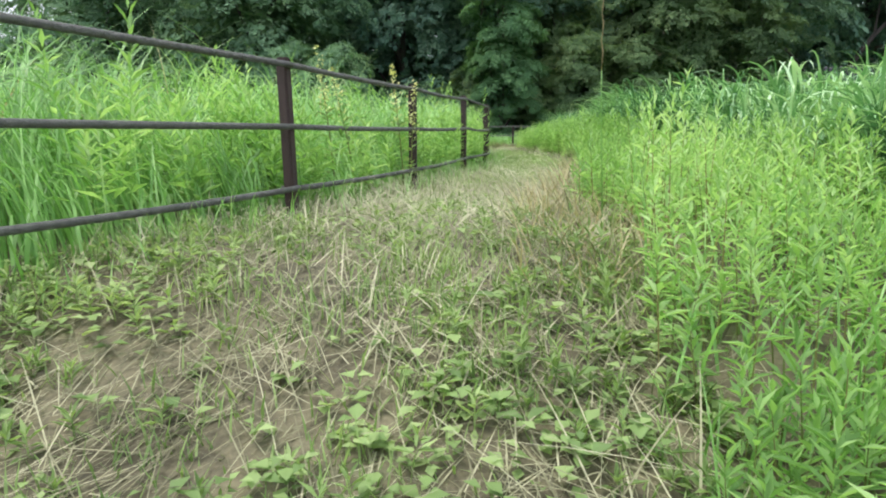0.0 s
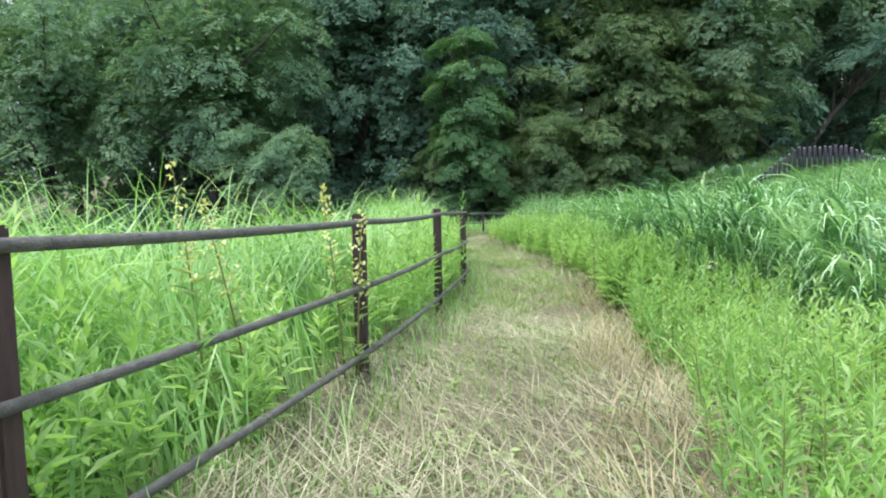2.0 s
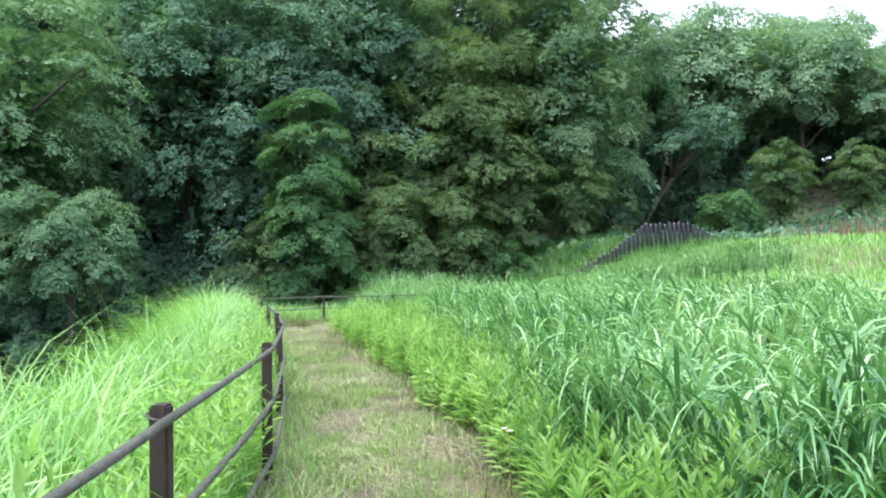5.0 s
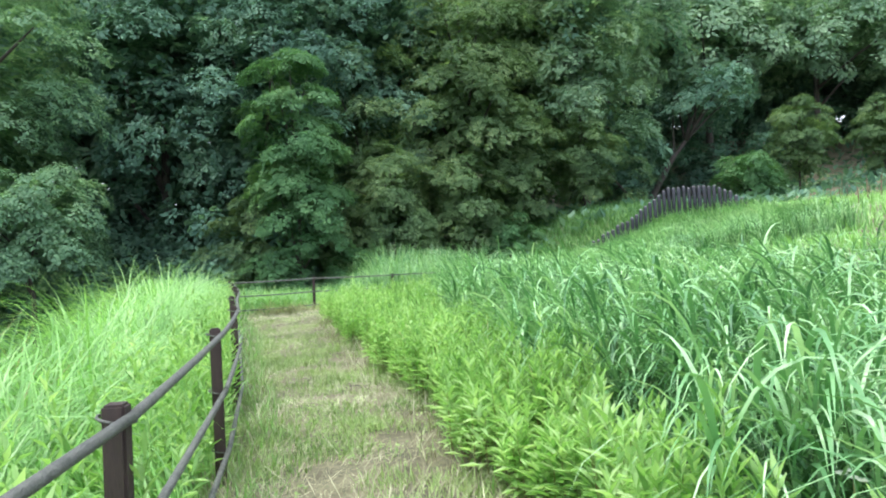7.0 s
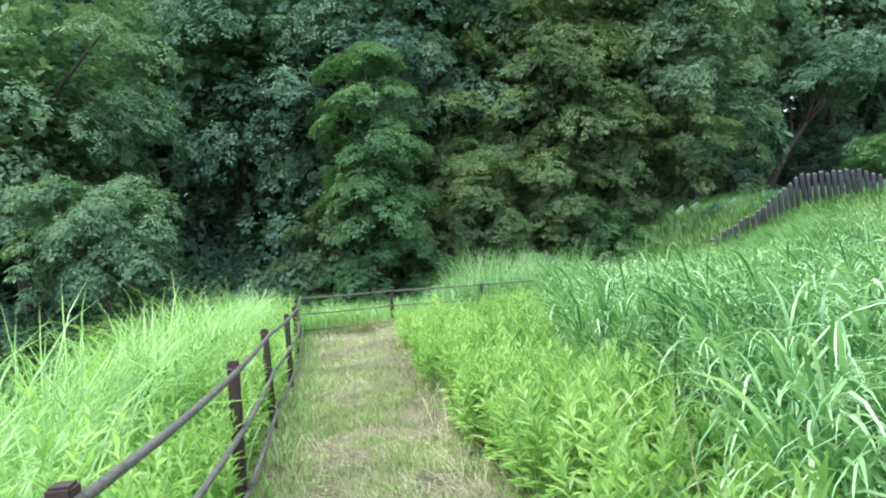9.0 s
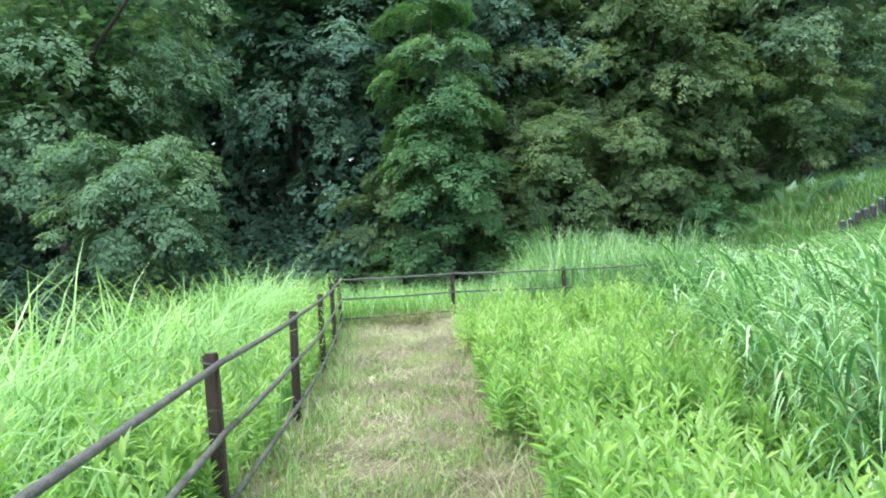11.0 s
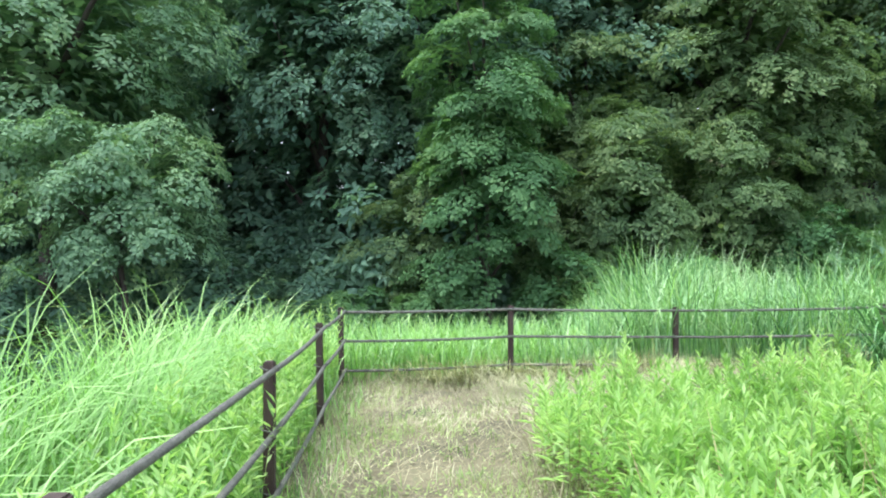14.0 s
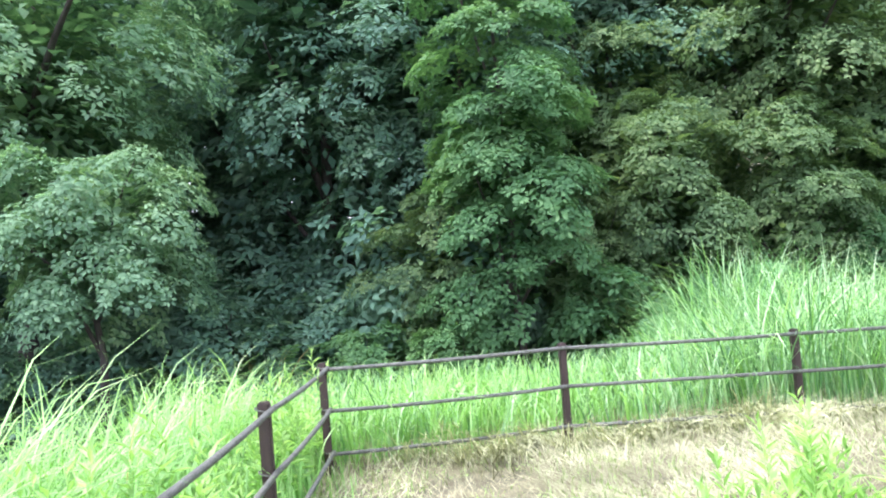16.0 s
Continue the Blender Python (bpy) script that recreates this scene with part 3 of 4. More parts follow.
tx, ty = band(3300, -1.5, 26.4, lambda b: fence_x(b) - bank_w(b) - 1.1, lambda b: fence_x(b) - 0.12)
per = 17
x, y = np.repeat(tx, per) + rng.normal(0, 0.10, len(tx) * per), np.repeat(ty, per) + rng.normal(0, 0.10, len(tx) * per)
x = np.minimum(x, fence_x(y) - 0.06)
n = len(x)
L = tall_at(x, y) * np.repeat(rng.uniform(0.8, 1.15, len(tx)), per) * rng.uniform(0.55, 1.25, n) * (1 - 0.35 * ease((fence_x(y) - x - 0.6) / 1.8) * (y > 7)) * (1 - 0.45 * ease((0.75 - fence_x(y) + x) / 0.5))
by_fence = ease((0.9 - fence_x(y) + x) / 0.6)
az = (np.repeat(rng.normal(2.4, 1.3, len(tx)), per) + rng.normal(0, 0.8, n)) * (1 - by_fence) + rng.normal(2.9, 0.7, n) * by_fence
stuff("tall_grass", [blades(on_land(x, y), L, rng.uniform(0.006, 0.017, n), az, rng.uniform(0.02, 0.3, n), rng.uniform(1.2, 3.2, n), 5, 0.4, 1.7)], M_bank,
      "tall bright green grass growing thickly on the bank", "grass")
x, y = scatter(1500, -7, 1.2, -1.5, 26.6, lambda a, b: bank_keep(a, b) * (fence_x(b) - a > 0.7))
stuff("dry_stalks", [blade_set(x, y, 1.1, 1.7, 0.009, (0.05, 0.3), (0.6, 2.2), 6)], M_bank_dry, "pale dry stalks arching out of the bank grass", "grass")


def weeds(x, y, hmin, hmax, leaves=24, leaf=0.095):
    """Upright leafy stalks with lance-shaped leaves, thickest at the tip."""
    n = len(x)
    foot = on_land(x, y)
    h = rng.uniform(hmin, hmax, n) * (1 + 0.25 * bumps(x, y, 2.9, 6.0) + 0.2 * bumps(x, y, 7.1, 2.0))
    az = rng.uniform(-math.pi, math.pi, n)
    lean = rng.uniform(0, 0.22, n)
    stem = blades(foot, h, np.full(n, 0.007), az, lean, np.full(n, 0.1), 2)
    k = np.arange(leaves)
    t = 0.25 + 0.75 * (k / (leaves - 1)) ** 0.65
    th = (az[:, None] + k[None] * 2.4 + rng.normal(0, 0.3, (n, leaves))).ravel()
    rise = (0.2 + 0.9 * t[None] ** 3 + rng.normal(0, 0.22, (n, leaves))).ravel()
    hh = (h[:, None] * t[None]).ravel()
    px = np.repeat(foot[:, 0] , leaves) + np.sin(np.repeat(lean, leaves)) * hh * np.cos(np.repeat(az, leaves))
    py = np.repeat(foot[:, 1], leaves) + np.sin(np.repeat(lean, leaves)) * hh * np.sin(np.repeat(az, leaves))
    p = np.stack([px, py, np.repeat(foot[:, 2], leaves) + hh * 0.985], 1)
    way = np.stack([np.cos(th) * np.cos(rise), np.sin(th) * np.cos(rise), np.sin(rise)], 1)
    ln = (leaf * (1.15 - 0.5 * t[None] ** 3) * rng.uniform(0.7, 1.3, (n, leaves))).ravel()
    return stem, kites(p, way, ln, ln * 0.235, 0.2)


def weed_keep(x, y):
    in_band = (x > edge_x(y) + 0.12 * bumps(x, y, 2.7)) * (x < reed_x(y) - 0.05 + 0.2 * bumps(x, y, 1.1)) * (y < 23.1 + 0.42 * (x - 2.4) + 0.15 * bumps(x, y, 2.0))
    return in_band * (0.8 + 0.2 * bumps(x, y, 2.3))


x, y = band(9400, -1.0, 25.2, lambda b: edge_x(b) - 0.1, lambda b: reed_x(b) + 0.5, weed_keep)
low = y < 7.5
s1, l1 = weeds(x[low], y[low], 0.2, 0.56, 20, 0.07)
s2, l2 = weeds(x[~low], y[~low], 0.40, 0.74, 26, 0.115)
stuff("weeds", [l1, l2], M_weed, "yellow-green leafy weeds growing along the mown path", "weeds")
stuff("weed_stems", [s1, s2], M_weed_stem, "thin brownish green stems of the weeds", "weeds")
x, y = band(4000, -1.0, 26.4, lambda b: fence_x(b) - 1.15, lambda b: fence_x(b) - 0.03, lambda a, b: 0.55 + 0.45 * bumps(a, b, 1.3))
x5, y5 = band(7000, 0.2, 24, lambda b: edge_x(b) - 0.15, lambda b: reed_x(b) + 0.4, lambda a, b: weed_keep(a, b) * np.interp(b, [0, 8, 10, 24], [1, 1, 0.3, 0.3]))
stuff("weed_grass", [blade_set(x5, y5, 0.2, 0.6, 0.009, (0.05, 0.5), (0.3, 1.8), 4)], M_bank, "green grass blades growing among the weeds", "grass")
s3, l3 = weeds(x, y, 0.35, 0.88, 20, 0.115)
stuff("bank_weeds", [l3, s3], M_weed, "yellow-green leafy weeds among the bank grass by the fence", "weeds")

# ---- arching reeds on the slope ----
def reed_keep(x, y):
    return (x > reed_x(y) + 0.25 * bumps(x, y, 1.3)) * (x < reed_x(y) + 4.9 + 1.0 * bumps(x, y, 0.6)) * (y < 24.3 + 0.3 * bumps(x, y, 1.5) + 2.2 * (x > 11))


tx, ty = band(2500, 1.2, 27.5, lambda b: reed_x(b) - 0.2, lambda b: reed_x(b) + 7.5, reed_keep, 1.4)
per, stems = 36, 5
m = len(tx)
tall_by = np.interp(ty, [1, 5, 9, 16, 20], [0.62, 0.9, 1.08, 1.12, 1.1])
tall_by = tall_by * (1 - 0.25 * ease((tx - reed_x(ty) - 2.0) / 2.5))
lean_tuft = rng.normal(math.pi + 0.7, 0.6, m)
x, y = np.repeat(tx, stems) + rng.normal(0, 0.09, m * stems), np.repeat(ty, stems) + rng.normal(0, 0.09, m * stems)
stem_h = np.repeat(rng.uniform(0.5, 0.95, m) * tall_by, stems) * rng.uniform(0.8, 1.15, m * stems)
stem_lean, stem_az = rng.uniform(0.02, 0.3, m * stems), np.repeat(lean_tuft, stems) + rng.normal(0, 0.6, m * stems)
foot = on_land(x, y)
stuff("reed_stems", [blades(foot, stem_h, np.full(m * stems, 0.012), stem_az, stem_lean, np.full(m * stems, 0.15), 2)], M_reed_stem, "pale green upright stems of the reeds", "reeds")
pick = (np.arange(m)[:, None] * stems + rng.integers(0, stems, (m, per))).ravel()
n = len(pick)
u = rng.uniform(0.12, 1.0, n)
up = stem_h[pick] * u
base = foot[pick] + np.stack([np.cos(stem_az[pick]) * np.sin(stem_lean[pick]) * up, np.sin(stem_az[pick]) * np.sin(stem_lean[pick]) * up, np.cos(stem_lean[pick]) * up * 0.97], 1)
az = np.where(rng.random(n) < 0.85, np.repeat(lean_tuft, per) + rng.normal(0, 0.55, n), rng.uniform(-math.pi, math.pi, n))
stuff("reeds", [blades(base, np.repeat(tall_by, per) * rng.uniform(0.34, 0.72, n), rng.uniform(0.011, 0.026, n), az, rng.uniform(0.2, 0.7, n), rng.uniform(1.9, 2.9, n), 7, 0.35, rng.uniform(1.1, 1.9, n))], M_reed,
      "dense green reeds with broad arching blades on the slope", "reeds")

# ---- grass beyond the cross fence and on the hill ----
tx, ty = scatter(1100, 9.0, 16.4, 21.5, 30.4, lambda a, b: (a > reed_x(b) + 3.6) * (a < 16.2 - 0.5 * (b - 26) * (b > 26)) * (0.8 + 0.2 * bumps(a, b, 1.2)))
per = 20
n = len(tx) * per
x, y = np.repeat(tx, per) + rng.normal(0, 0.12, n), np.repeat(ty, per) + rng.normal(0, 0.12, n)
stuff("hill_reeds", [blades(on_land(x, y), np.repeat(rng.uniform(0.85, 1.25, len(tx)), per) * rng.uniform(0.7, 1.25, n), rng.uniform(0.014, 0.03, n), np.repeat(rng.normal(math.pi + 0.7, 0.8, len(tx)), per) + rng.normal(0, 0.8, n), rng.uniform(0.02, 0.3, n), rng.uniform(1.6, 2.8, n), 6, 0.35, rng.uniform(1.6, 2.4, n))], M_reed,
      "green reeds with arching blades below the log palisade", "reeds")
cross_y = lambda x: np.interp(x, [p[0] for p in CROSS], [p[1] for p in CROSS])
x, y = scatter(34000, -1.5, 13, 26.0, 31.5, lambda a, b: (b > cross_y(a) + 0.12) * (b < cross_y(a) + 3.2 + 1.2 * ease((a - 4) / 4)) * (0.8 + 0.2 * bumps(a, b, 1.5)))
n = len(x)
L = (0.7 + 0.95 * ease((x - 3.0) / 2.2) - 0.8 * ease((x - 6.8) / 2.2)) * (1 + 0.2 * bumps(x, y, 1.7)) * rng.uniform(0.6, 1.25, n)
dark = rng.random(n) < 0.25 + 0.55 * ease((x - 2.4) / 1.5)
for name, mask, mat, label in (("tall_grass", ~dark, M_bank, "tall green grass behind the closing rope fence"), ("tall_reed_grass", dark, M_reed, "tall blue-green reed grass behind the closing rope fence")):
    m = int(mask.sum())
    stuff(name, [blades(on_land(x[mask], y[mask]), L[mask], rng.uniform(0.008, 0.022, m), rng.uniform(-3.14, 3.14, m), rng.uniform(0.02, 0.35, m), rng.uniform(0.5, 2.9, m), 4, 0.3, 1.5)], mat, label, "grass")
x, y = scatter(38000, 7, 34, 12, 36, lambda a, b: 0.9 * ((a > reed_x(b) + 3.0) | ((b > 29) & (a > 8.5))) * (1 - reed_keep(a, b)) * (1 - 0.7 * (np.hypot((a - 18.6) / 3.2, (b - 28.8) / 1.5) < 1)))
stuff("hill_grass", [blade_set(x, y, 0.2, 0.5, 0.032, (0.05, 0.5), (0.3, 1.6), 3)], M_bank, "short green grass on the hill", "grass")

x, y = scatter(22000, 8, 21, 28, 42, lambda a, b: (0.9 + 0.1 * bumps(a, b, 1.4)) * (np.hypot((a - 18.6) / 3.2, (b - 28.8) / 1.5) > 1) * (b > 29 - 0.2 * (a - 8)))
x2, y2 = scatter(2600, 12.6, 17.2, 29.9, 31.7, lambda a, b: 0.8 + 0.2 * bumps(a, b, 2.0))
stuff("slope_grass", [blade_set(x, y, 0.35, 0.8, 0.04, (0.05, 0.4), (0.3, 1.6), 3), blade_set(x2, y2, 0.55, 1.05, 0.03, (0.05, 0.4), (0.3, 1.9), 4)], M_slope, "green grass on the slope below the wood", "grass")
x, y = scatter(9000, 15.2, 22, 27, 30.6, lambda a, b: (np.hypot((a - 18.6) / 3.2, (b - 28.8) / 1.5) < 1) * 1.0)
stuff("trodden_straw", [blade_set(x, y, 0.15, 0.4, 0.02, (0.9, 1.5), (0.0, 0.4), 2)], M_straw, "pale trodden dry grass on the hilltop", "straw")

# ---- the mown path: straw, tufts, low leaves ----
def path_keep(x, y):
    cut = ((x > fence_x(y) - 0.25) * (x < edge_x(y) + 0.25) * (y < 26.8)) | ((y > 24.7) * (y < cross_y(x) + 0.2) * (x > 0.2) * (x < 9.5))
    return cut * (0.7 + 0.3 * bumps(x, y, 1.9, 3.0))


def path_places(count, near_rate, keep):
    """Places on the mown path and on the strip along the closing fence."""
    x, y = band(count, -0.6, 26.6, lambda b: fence_x(b) - 0.3, lambda b: edge_x(b) + 0.3, lambda a, b: np.interp(b, [0, 4, 9, 26], [1, 0.8, 0.55, 0.5]) * near_rate(a, b))
    x2, y2 = scatter(count // 3, 2.0, 10, 24.6, 27, lambda a, b: (b < cross_y(a) + 0.25) * keep)
    return np.concatenate([x, x2]), np.concatenate([y, y2])


x, y = path_places(76000, lambda a, b: np.interp(b, [0, 6, 9, 20, 22, 27], [0.9, 1, 0.75, 0.75, 1, 1]) * (0.75 + 0.25 * bumps(a, b, 1.9, 3.0)), 1.0)
n = len(x)
base = on_land(x, y, -0.004)
base[:, 2] += rng.uniform(0, 0.035, n)
flow = 1.1 + 1.4 * bumps(x, y, 1.1, 4.0) + rng.normal(0, 0.7, n)
stuff("straw", [blades(base, rng.uniform(0.07, 0.36, n), rng.uniform(0.0025, 0.007, n), flow, rng.uniform(1.2, 1.6, n), rng.uniform(-0.1, 0.4, n), 2, 0.0)], M_straw,
      "dry cut straw lying on the mown path", "straw")
x, y = path_places(230000, lambda a, b: np.interp(b, [0, 2, 3.5, 6, 9, 19, 21, 27], [1.0, 0.8, 0.35, 0.5, 1.6, 1.6, 0.6, 0.25]) * np.clip(0.45 + 0.5 * bumps(a, b, 2.6, 5.0) + 0.5 * bumps(a, b, 8.3, 1.0), 0, 1.2), 0.1)
stuff("short_grass", [blade_set(x, y, 0.045, 0.15, 0.009, (0.1, 0.9), (0.1, 1.0), 2)], M_low, "short green grass sprouting through the straw", "grass")
x, y = band(3200, 0.3, 8, lambda b: fence_x(b) - 0.1, lambda b: edge_x(b) + 0.2)
n = len(x)
base = on_land(x, y, -0.015)
base[:, 2] += rng.uniform(0, 0.05, n)
stuff("long_straw", [blades(base, rng.uniform(0.25, 0.7, n), rng.uniform(0.0025, 0.005, n), 1.9 + 1.1 * bumps(x, y, 1.0, 4.0) + rng.normal(0, 0.5, n), rng.uniform(1.2, 1.5, n), rng.uniform(0.1, 0.5, n), 4, 0.0)], M_straw,
      "long dry stalks lying across the cut path", "straw")
x, y = band(1800, 0.5, 26, lambda b: fence_x(b) - 0.15, lambda b: fence_x(b) + 0.35)
stuff("fence_tufts", [blade_set(x, y, 0.1, 0.34, 0.009, (0.05, 0.5), (0.2, 1.3), 4)], M_bank, "green grass tufts left uncut round the fence posts", "grass")
x, y = band(1300, 0.5, 26.4, lambda b: fence_x(b) - 0.2, lambda b: fence_x(b) + 0.3)
x2, y2 = scatter(3500, 0.3, 9, 25.3, 27.2, lambda a, b: (b < cross_y(a) + 0.3) * (b > cross_y(a) - 0.8))
x3, y3 = band(2200, 0.2, 24.5, lambda b: edge_x(b) - 0.3, lambda b: edge_x(b) + 0.2)
x, y = np.concatenate([x, x2, x3]), np.concatenate([y, y2, y3])
stuff("dry_tufts", [blade_set(x, y, 0.14, 0.42, 0.007, (0.3, 1.3), (0.3, 1.2), 4)], M_straw, "tufts of dry tan grass along the fence and path edge", "grass")
M_tan = leafy("tan_grass", [(0.2, (0.235, 0.21, 0.115)), (0.5, (0.41, 0.375, 0.22)), (0.85, (0.58, 0.54, 0.36))], 0.3, 0.7, 0.8, 0.2)
x, y = band(6500, 2.1, 9.5, lambda b: edge_x(b) - 0.42, lambda b: edge_x(b) + 0.3, lambda a, b: 0.6 + 0.4 * bumps(a, b, 2.1, 1.5))
stuff("tan_grass", [blade_set(x, y, 0.14, 0.42, 0.006, (0.5, 1.4), (0.2, 0.9), 3)], M_tan, "fine dry tan grass standing along the edge of the weeds", "grass")
x, y = band(70, 12, 22.5, lambda b: edge_x(b) + 0.2, lambda b: reed_x(b))
stuff("dry_weed_stalks", [blade_set(x, y, 0.65, 1.0, 0.012, (0.05, 0.6), (0.0, 0.4), 3)], M_tan, "bare dry stalks standing among the green weeds", "weeds")
# yellowed grass folded over under the closing fence
M_folded = leafy("yellowed_grass", [(0.2, (0.21, 0.23, 0.12)), (0.5, (0.40, 0.43, 0.25)), (0.85, (0.62, 0.64, 0.44))], 0.2, 0.7, 0.8, 0.2)
tx = rng.uniform(0.9, 10.5, 240)
ty = cross_y(tx) + rng.uniform(-0.3, 0.3, 240)
per = 24
x, y = np.repeat(tx, per) + rng.normal(0, 0.10, 240 * per), np.repeat(ty, per) + rng.normal(0, 0.06, 240 * per)
n = len(x)
size = np.repeat(rng.uniform(0.3, 0.8, 240) * (1 + 0.4 * bumps(tx, ty, 2.0)), per)
az = np.repeat(-1.57 + rng.normal(0, 0.9, 240), per) + rng.normal(0, 0.35, n)
stuff("folded_grass", [blades(on_land(x, y), size * rng.uniform(0.45, 0.95, n), rng.uniform(0.005, 0.012, n), az, rng.uniform(0.25, 0.8, n), rng.uniform(1.1, 2.0, n), 6, 0.3, 1.0)], M_folded,
      "yellowed long grass folded over under the rope fence", "grass")
x, y = band(19000, -0.4, 26, lambda b: fence_x(b) - 0.2, lambda b: edge_x(b) + 0.2, lambda a, b: np.interp(b, [0, 1.8, 2.8, 7, 9, 20, 26], [1, 0.8, 0.2, 0.16, 0.24, 0.24, 0.1]) * (0.55 + 0.6 * bumps(a, b, 2.2, 8.0)) * (1 - 0.5 * ease((a - fence_x(b)) / (edge_x(b) - fence_x(b)) * 2 - 1)))
n = len(x)
k = 6
p = np.repeat(on_land(x, y), k, 0) + np.stack([rng.normal(0, 0.02, n * k), rng.normal(0, 0.02, n * k), rng.uniform(0.02, 0.10, n * k)], 1)
th = rng.uniform(-3.14, 3.14, n * k)
ln = rng.uniform(0.025, 0.065, n * k) * np.repeat(np.interp(y, [0, 4, 7], [1, 1, 0.6]), k)
stuff("low_leaves", [kites(p, np.stack([np.cos(th), np.sin(th), rng.uniform(-0.1, 0.5, n * k)], 1), ln, ln * 0.75, 0.15)], M_low, "low broad-leaved seedlings in the straw", "weeds")

# green sprigs standing in the straw by the start
x, y = band(480, 1.0, 3.4, lambda b: fence_x(b), lambda b: edge_x(b) + 0.1, lambda a, b: 0.5 + 0.5 * bumps(a, b, 2.4, 2.0))
s4, l4 = weeds(x, y, 0.05, 0.14, 12, 0.06)
stuff("sprigs", [l4, s4], M_low, "small green leafy sprigs sprouting in the cut straw", "weeds")


# ---- single plants ----
def flower(x, y, h, count):
    """White clustered flower heads on a green stalk."""
    root = tagged(new("white_flower"), "small white flower heads on a green stalk", "flower", "white flowers among the weeds")
    root.location = (x, y, float(land(x, y)))
    bm = bmesh.new()
    tube(bm, [(0, 0, -0.02), (0.01, 0, h * 0.5), (0.02, 0.01, h)], [0.004, 0.0035, 0.003], 5)
    part("stalk", bm, M_weed_stem, root)
    for i in range(count):
        a = i * 2.4
        c = np.array([0.02 + 0.03 * math.cos(a) * (i > 0), 0.01 + 0.03 * math.sin(a) * (i > 0), h + 0.01 * (i % 2)])
        m = 12
        th = np.linspace(0, 2 * math.pi, m, endpoint=False)
        way = np.stack([np.cos(th), np.sin(th), np.full(m, 0.35)], 1)
        v, f = kites(np.tile(c, (m, 1)), way, np.full(m, 0.022), np.full(m, 0.012), 0.1)
        under(new("flower_head", mesh_of("flower_head", v, f, M_white)), root)
    return root


for x, y, h, c in ((2.75, 9.9, 0.62, 4), (2.9, 9.6, 0.6, 3), (2.2, 7.0, 0.5, 4), (2.35, 7.2, 0.52, 3), (1.75, 4.0, 0.42, 3), (2.9, 12.4, 0.7, 3), (3.05, 11.2, 0.62, 4), (1.9, 9.0, 0.55, 2), (3.6, 18.6, 0.7, 2)):
    flower(x, y, h, c)


def budded_stalk(x, y, h, lean):
    """A tall stalk with side sprays of pale yellow buds."""
    root = tagged(new("budding_weed"), "tall weed stalk with sprays of pale yellow buds", "weed", "budding weeds by the fence")
    root.location = (x, y, float(land(x, y)))
    bm = bmesh.new()
    tube(bm, [(lean[0] * t ** 1.5, lean[1] * t ** 1.5, h * t - 0.02) for t in (0, 0.25, 0.5, 0.75, 1)], [0.006, 0.0055, 0.005, 0.004, 0.002], 6)
    part("stalk", bm, M_weed_stem, root)
    n = 70
    t = 0.55 + 0.45 * rng.random(n)
    p = np.stack([lean[0] * t ** 1.5, lean[1] * t ** 1.5, h * t], 1) + rng.normal(0, 0.028, (n, 3)) * (1.3 - t)[:, None] * 1.6
    v, f = kites(p, rng.normal(size=(n, 3)) + [0, 0, 0.8], np.full(n, 0.03), np.full(n, 0.02), 0.3)
    tagged(under(new("bud_spray", mesh_of("bud_spray", v, f, M_yellow)), root, "pale yellow buds"), kind="stuff")
    n = 22
    t = 0.15 + 0.5 * rng.random(n)
    th = rng.uniform(0, 6.28, n)
    p = np.stack([lean[0] * t ** 1.5, lean[1] * t ** 1.5, h * t], 1)
    v, f = kites(p, np.stack([np.cos(th), np.sin(th), 0.4 + 0 * th], 1), np.full(n, 0.10), np.full(n, 0.028), 0.2)
    tagged(under(new("foliage", mesh_of("foliage", v, f, M_low)), root, "narrow green leaves"), kind="stuff")


budded_stalk(-0.27, 5.86, 1.12, (-0.08, -0.05))
budded_stalk(-0.20, 5.80, 0.95, (0.05, 0.02))
budded_stalk(-0.75, 5.1, 1.2, (-0.1, 0.0))
budded_stalk(-0.62, 5.3, 1.05, (-0.15, -0.1))

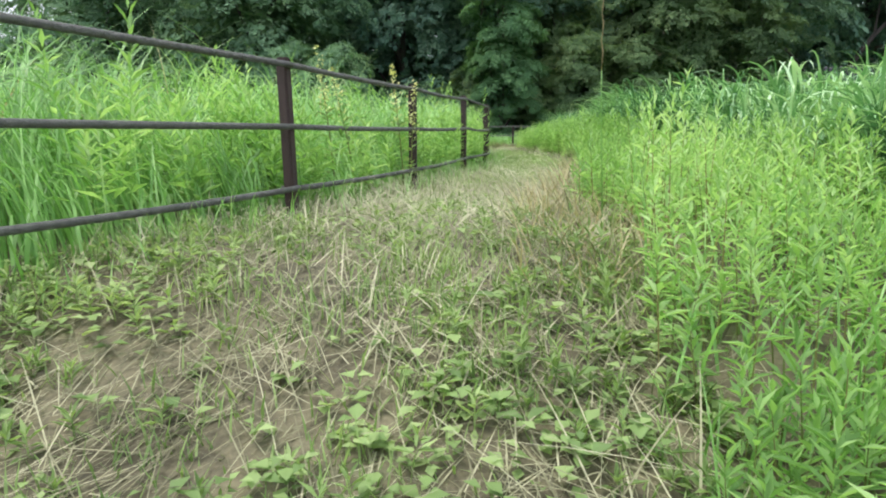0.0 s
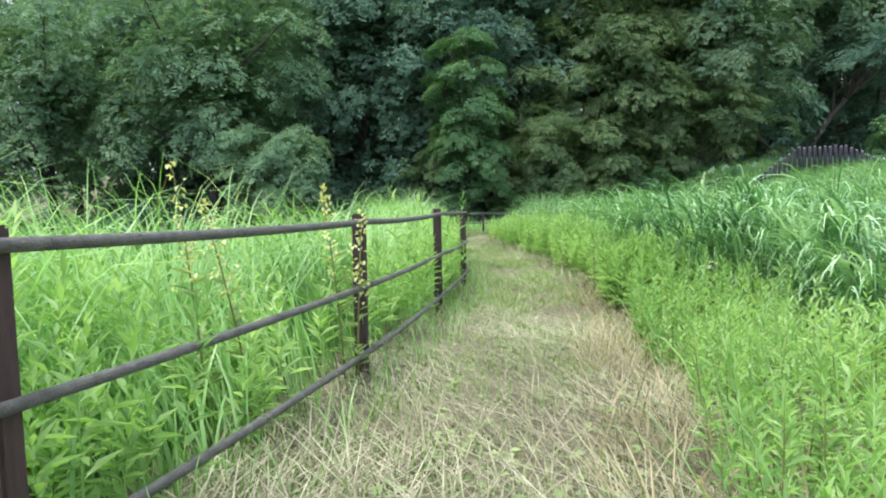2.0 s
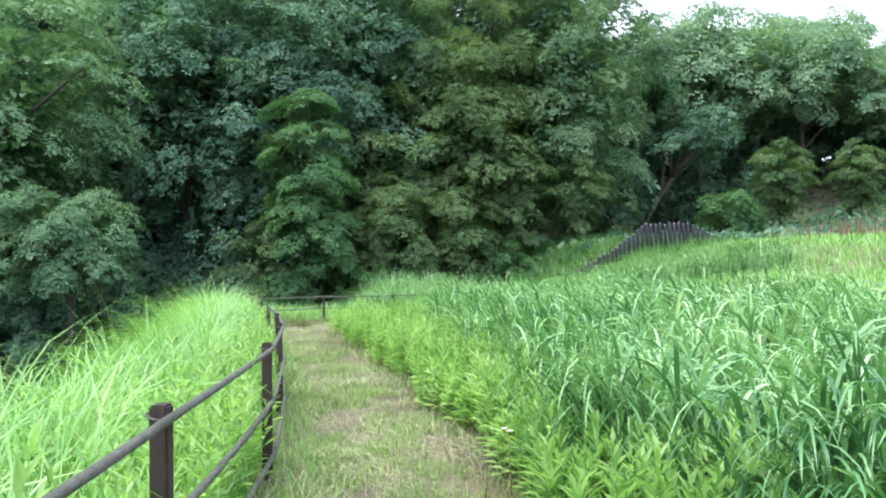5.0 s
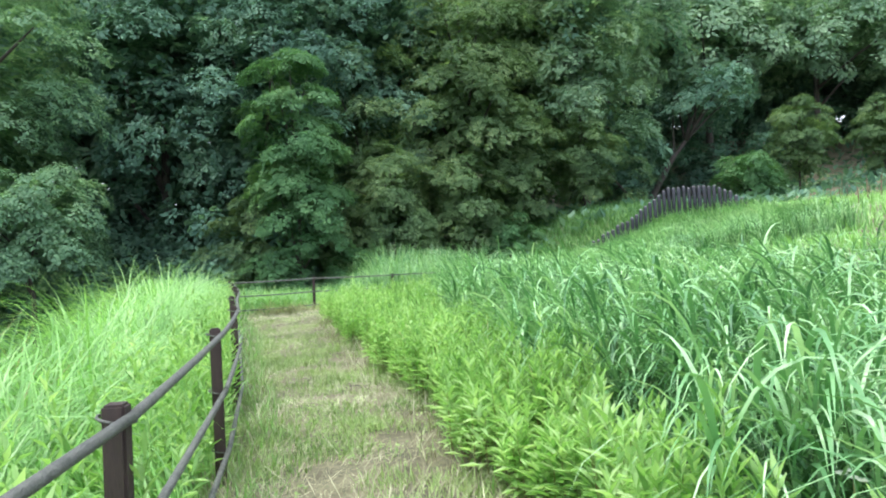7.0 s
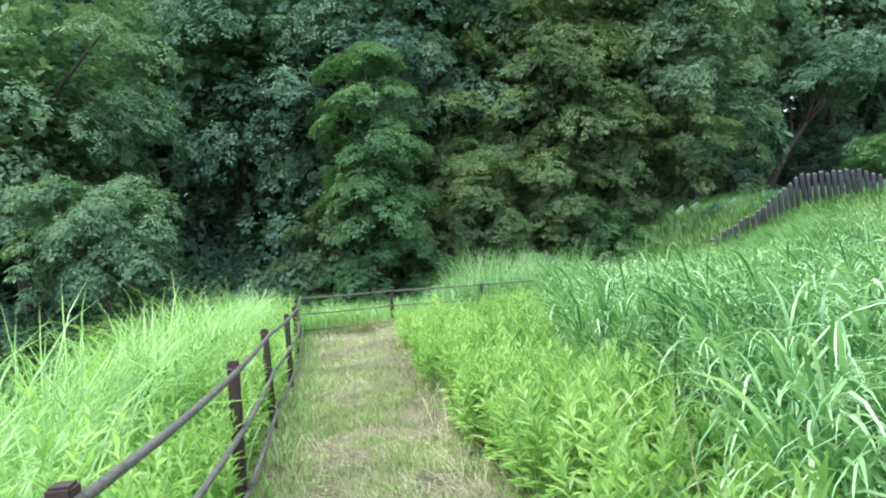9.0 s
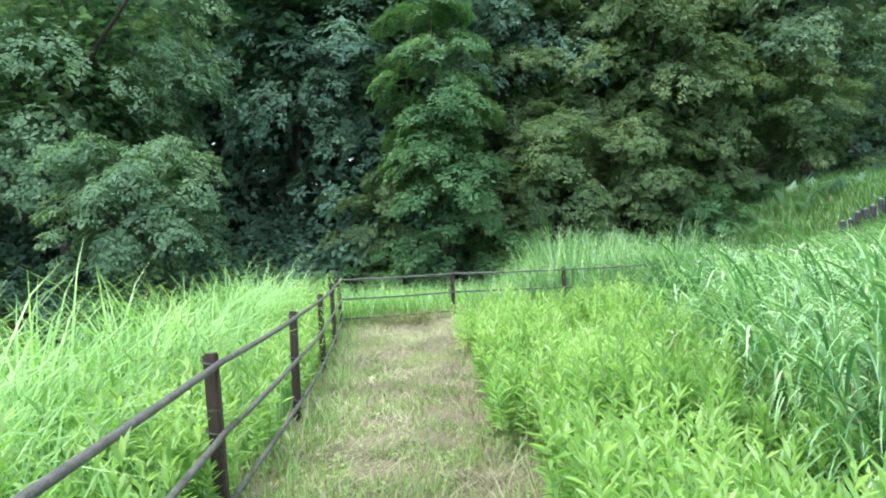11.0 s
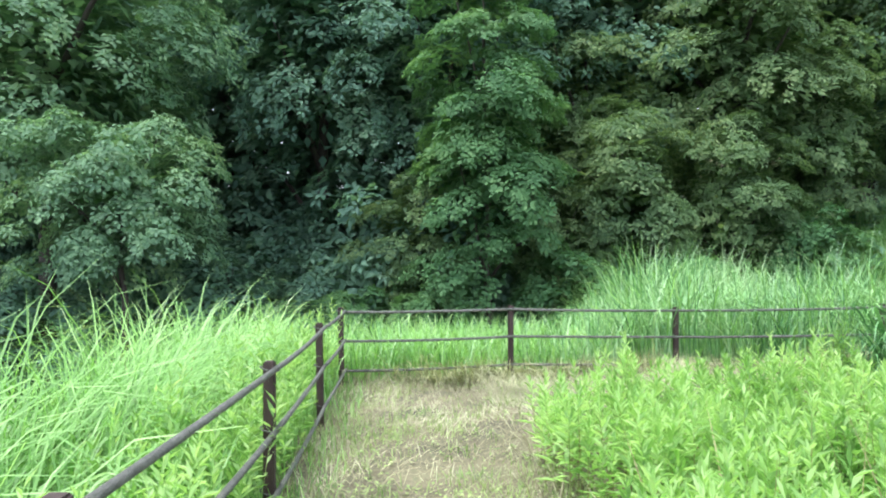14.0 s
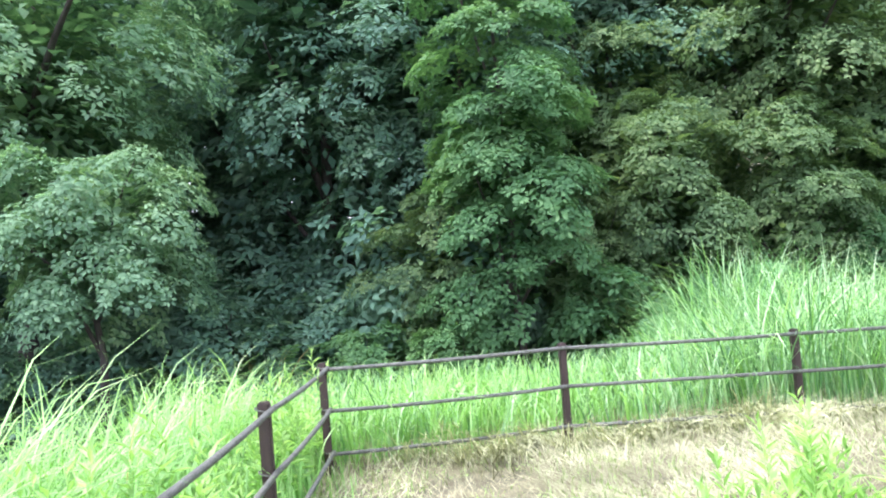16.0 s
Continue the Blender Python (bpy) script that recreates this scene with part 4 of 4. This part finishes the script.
stick = tagged(new("dry_stalk"), "tall bare dry tan plant stalk beside the weeds", "stalk")
stick.location = (0.85, 2.76, float(land(0.85, 2.76)))
bm = bmesh.new()
tube(bm, [(0.02, 0, -0.05), (0.012, 0, 0.3), (0.002, 0, 0.55), (0, 0, 0.74)], [0.003, 0.0025, 0.002, 0.002], 6)
part("green_stem", bm, M_bank, stick, "green lower stem")
bm = bmesh.new()
tube(bm, [(0, 0, 0.74), (0.004, 0, 0.82), (-0.003, 0, 0.86), (0.004, 0, 0.93), (-0.003, 0, 0.97), (0.003, 0, 1.04), (0.002, 0, 1.10), (-0.02, 0.0, 1.135)], [0.0013, 0.0022, 0.0013, 0.0022, 0.0013, 0.002, 0.0013, 0.001], 6)
part("dry_stem", bm, M_bank_dry, stick, "dry tan upper stem")

fern = tagged(new("broad_leaved_shrub"), "shrub with wide fresh green fronds under the trees", "shrub")
fern.location = (-4.1, 37.0, float(land(-4.1, 37.0)))
for j in range(16):
    a = j * 2.4 + random.uniform(-0.3, 0.3)
    reach, rise = random.uniform(1.0, 1.9), random.uniform(2.2, 3.3)
    spine = [(math.cos(a) * reach * t, math.sin(a) * reach * t * 0.8, rise * (1.75 * t - 0.9 * t * t)) for t in np.linspace(0, 1, 7)]
    bm = bmesh.new()
    tube(bm, spine, [0.025, 0.022, 0.018, 0.015, 0.012, 0.008, 0.004], 5)
    frond = part("frond_stalk", bm, M_weed_stem, fern)
    t = np.repeat(np.linspace(0.45, 1, 11), 2)
    sgn = np.tile([-1, 1], 11)
    p = np.stack([np.interp(t, np.linspace(0, 1, 7), [q[k] for q in spine]) for k in range(3)], 1)
    way = np.stack([math.cos(a) * 0.7 - math.sin(a) * sgn, math.sin(a) * 0.7 + math.cos(a) * sgn, -0.1 + 0 * t], 1)
    v, f = kites(p, way, 0.42 * (1.2 - t * 0.6), 0.17 + 0 * t, 0.1)
    under(new("frond", mesh_of("frond", v, f, M_tree_b)), frond)

# ---- seed heads on the hill ----
M_seed = leafy("seed_head_brown", [(0.2, (0.09, 0.062, 0.045)), (0.8, (0.24, 0.17, 0.12))], 0.1)
x, y = scatter(300, 20, 32, 25.5, 29.5, lambda a, b: 0.9 * (bumps(a, b, 0.9) > 0))
n = len(x)
stuff("seed_heads", [blade_set(x, y, 0.7, 1.25, 0.05, (0.0, 0.15), (0.0, 0.3), 4)], M_seed, "dry dark brown seed heads standing on the hill", "weeds")
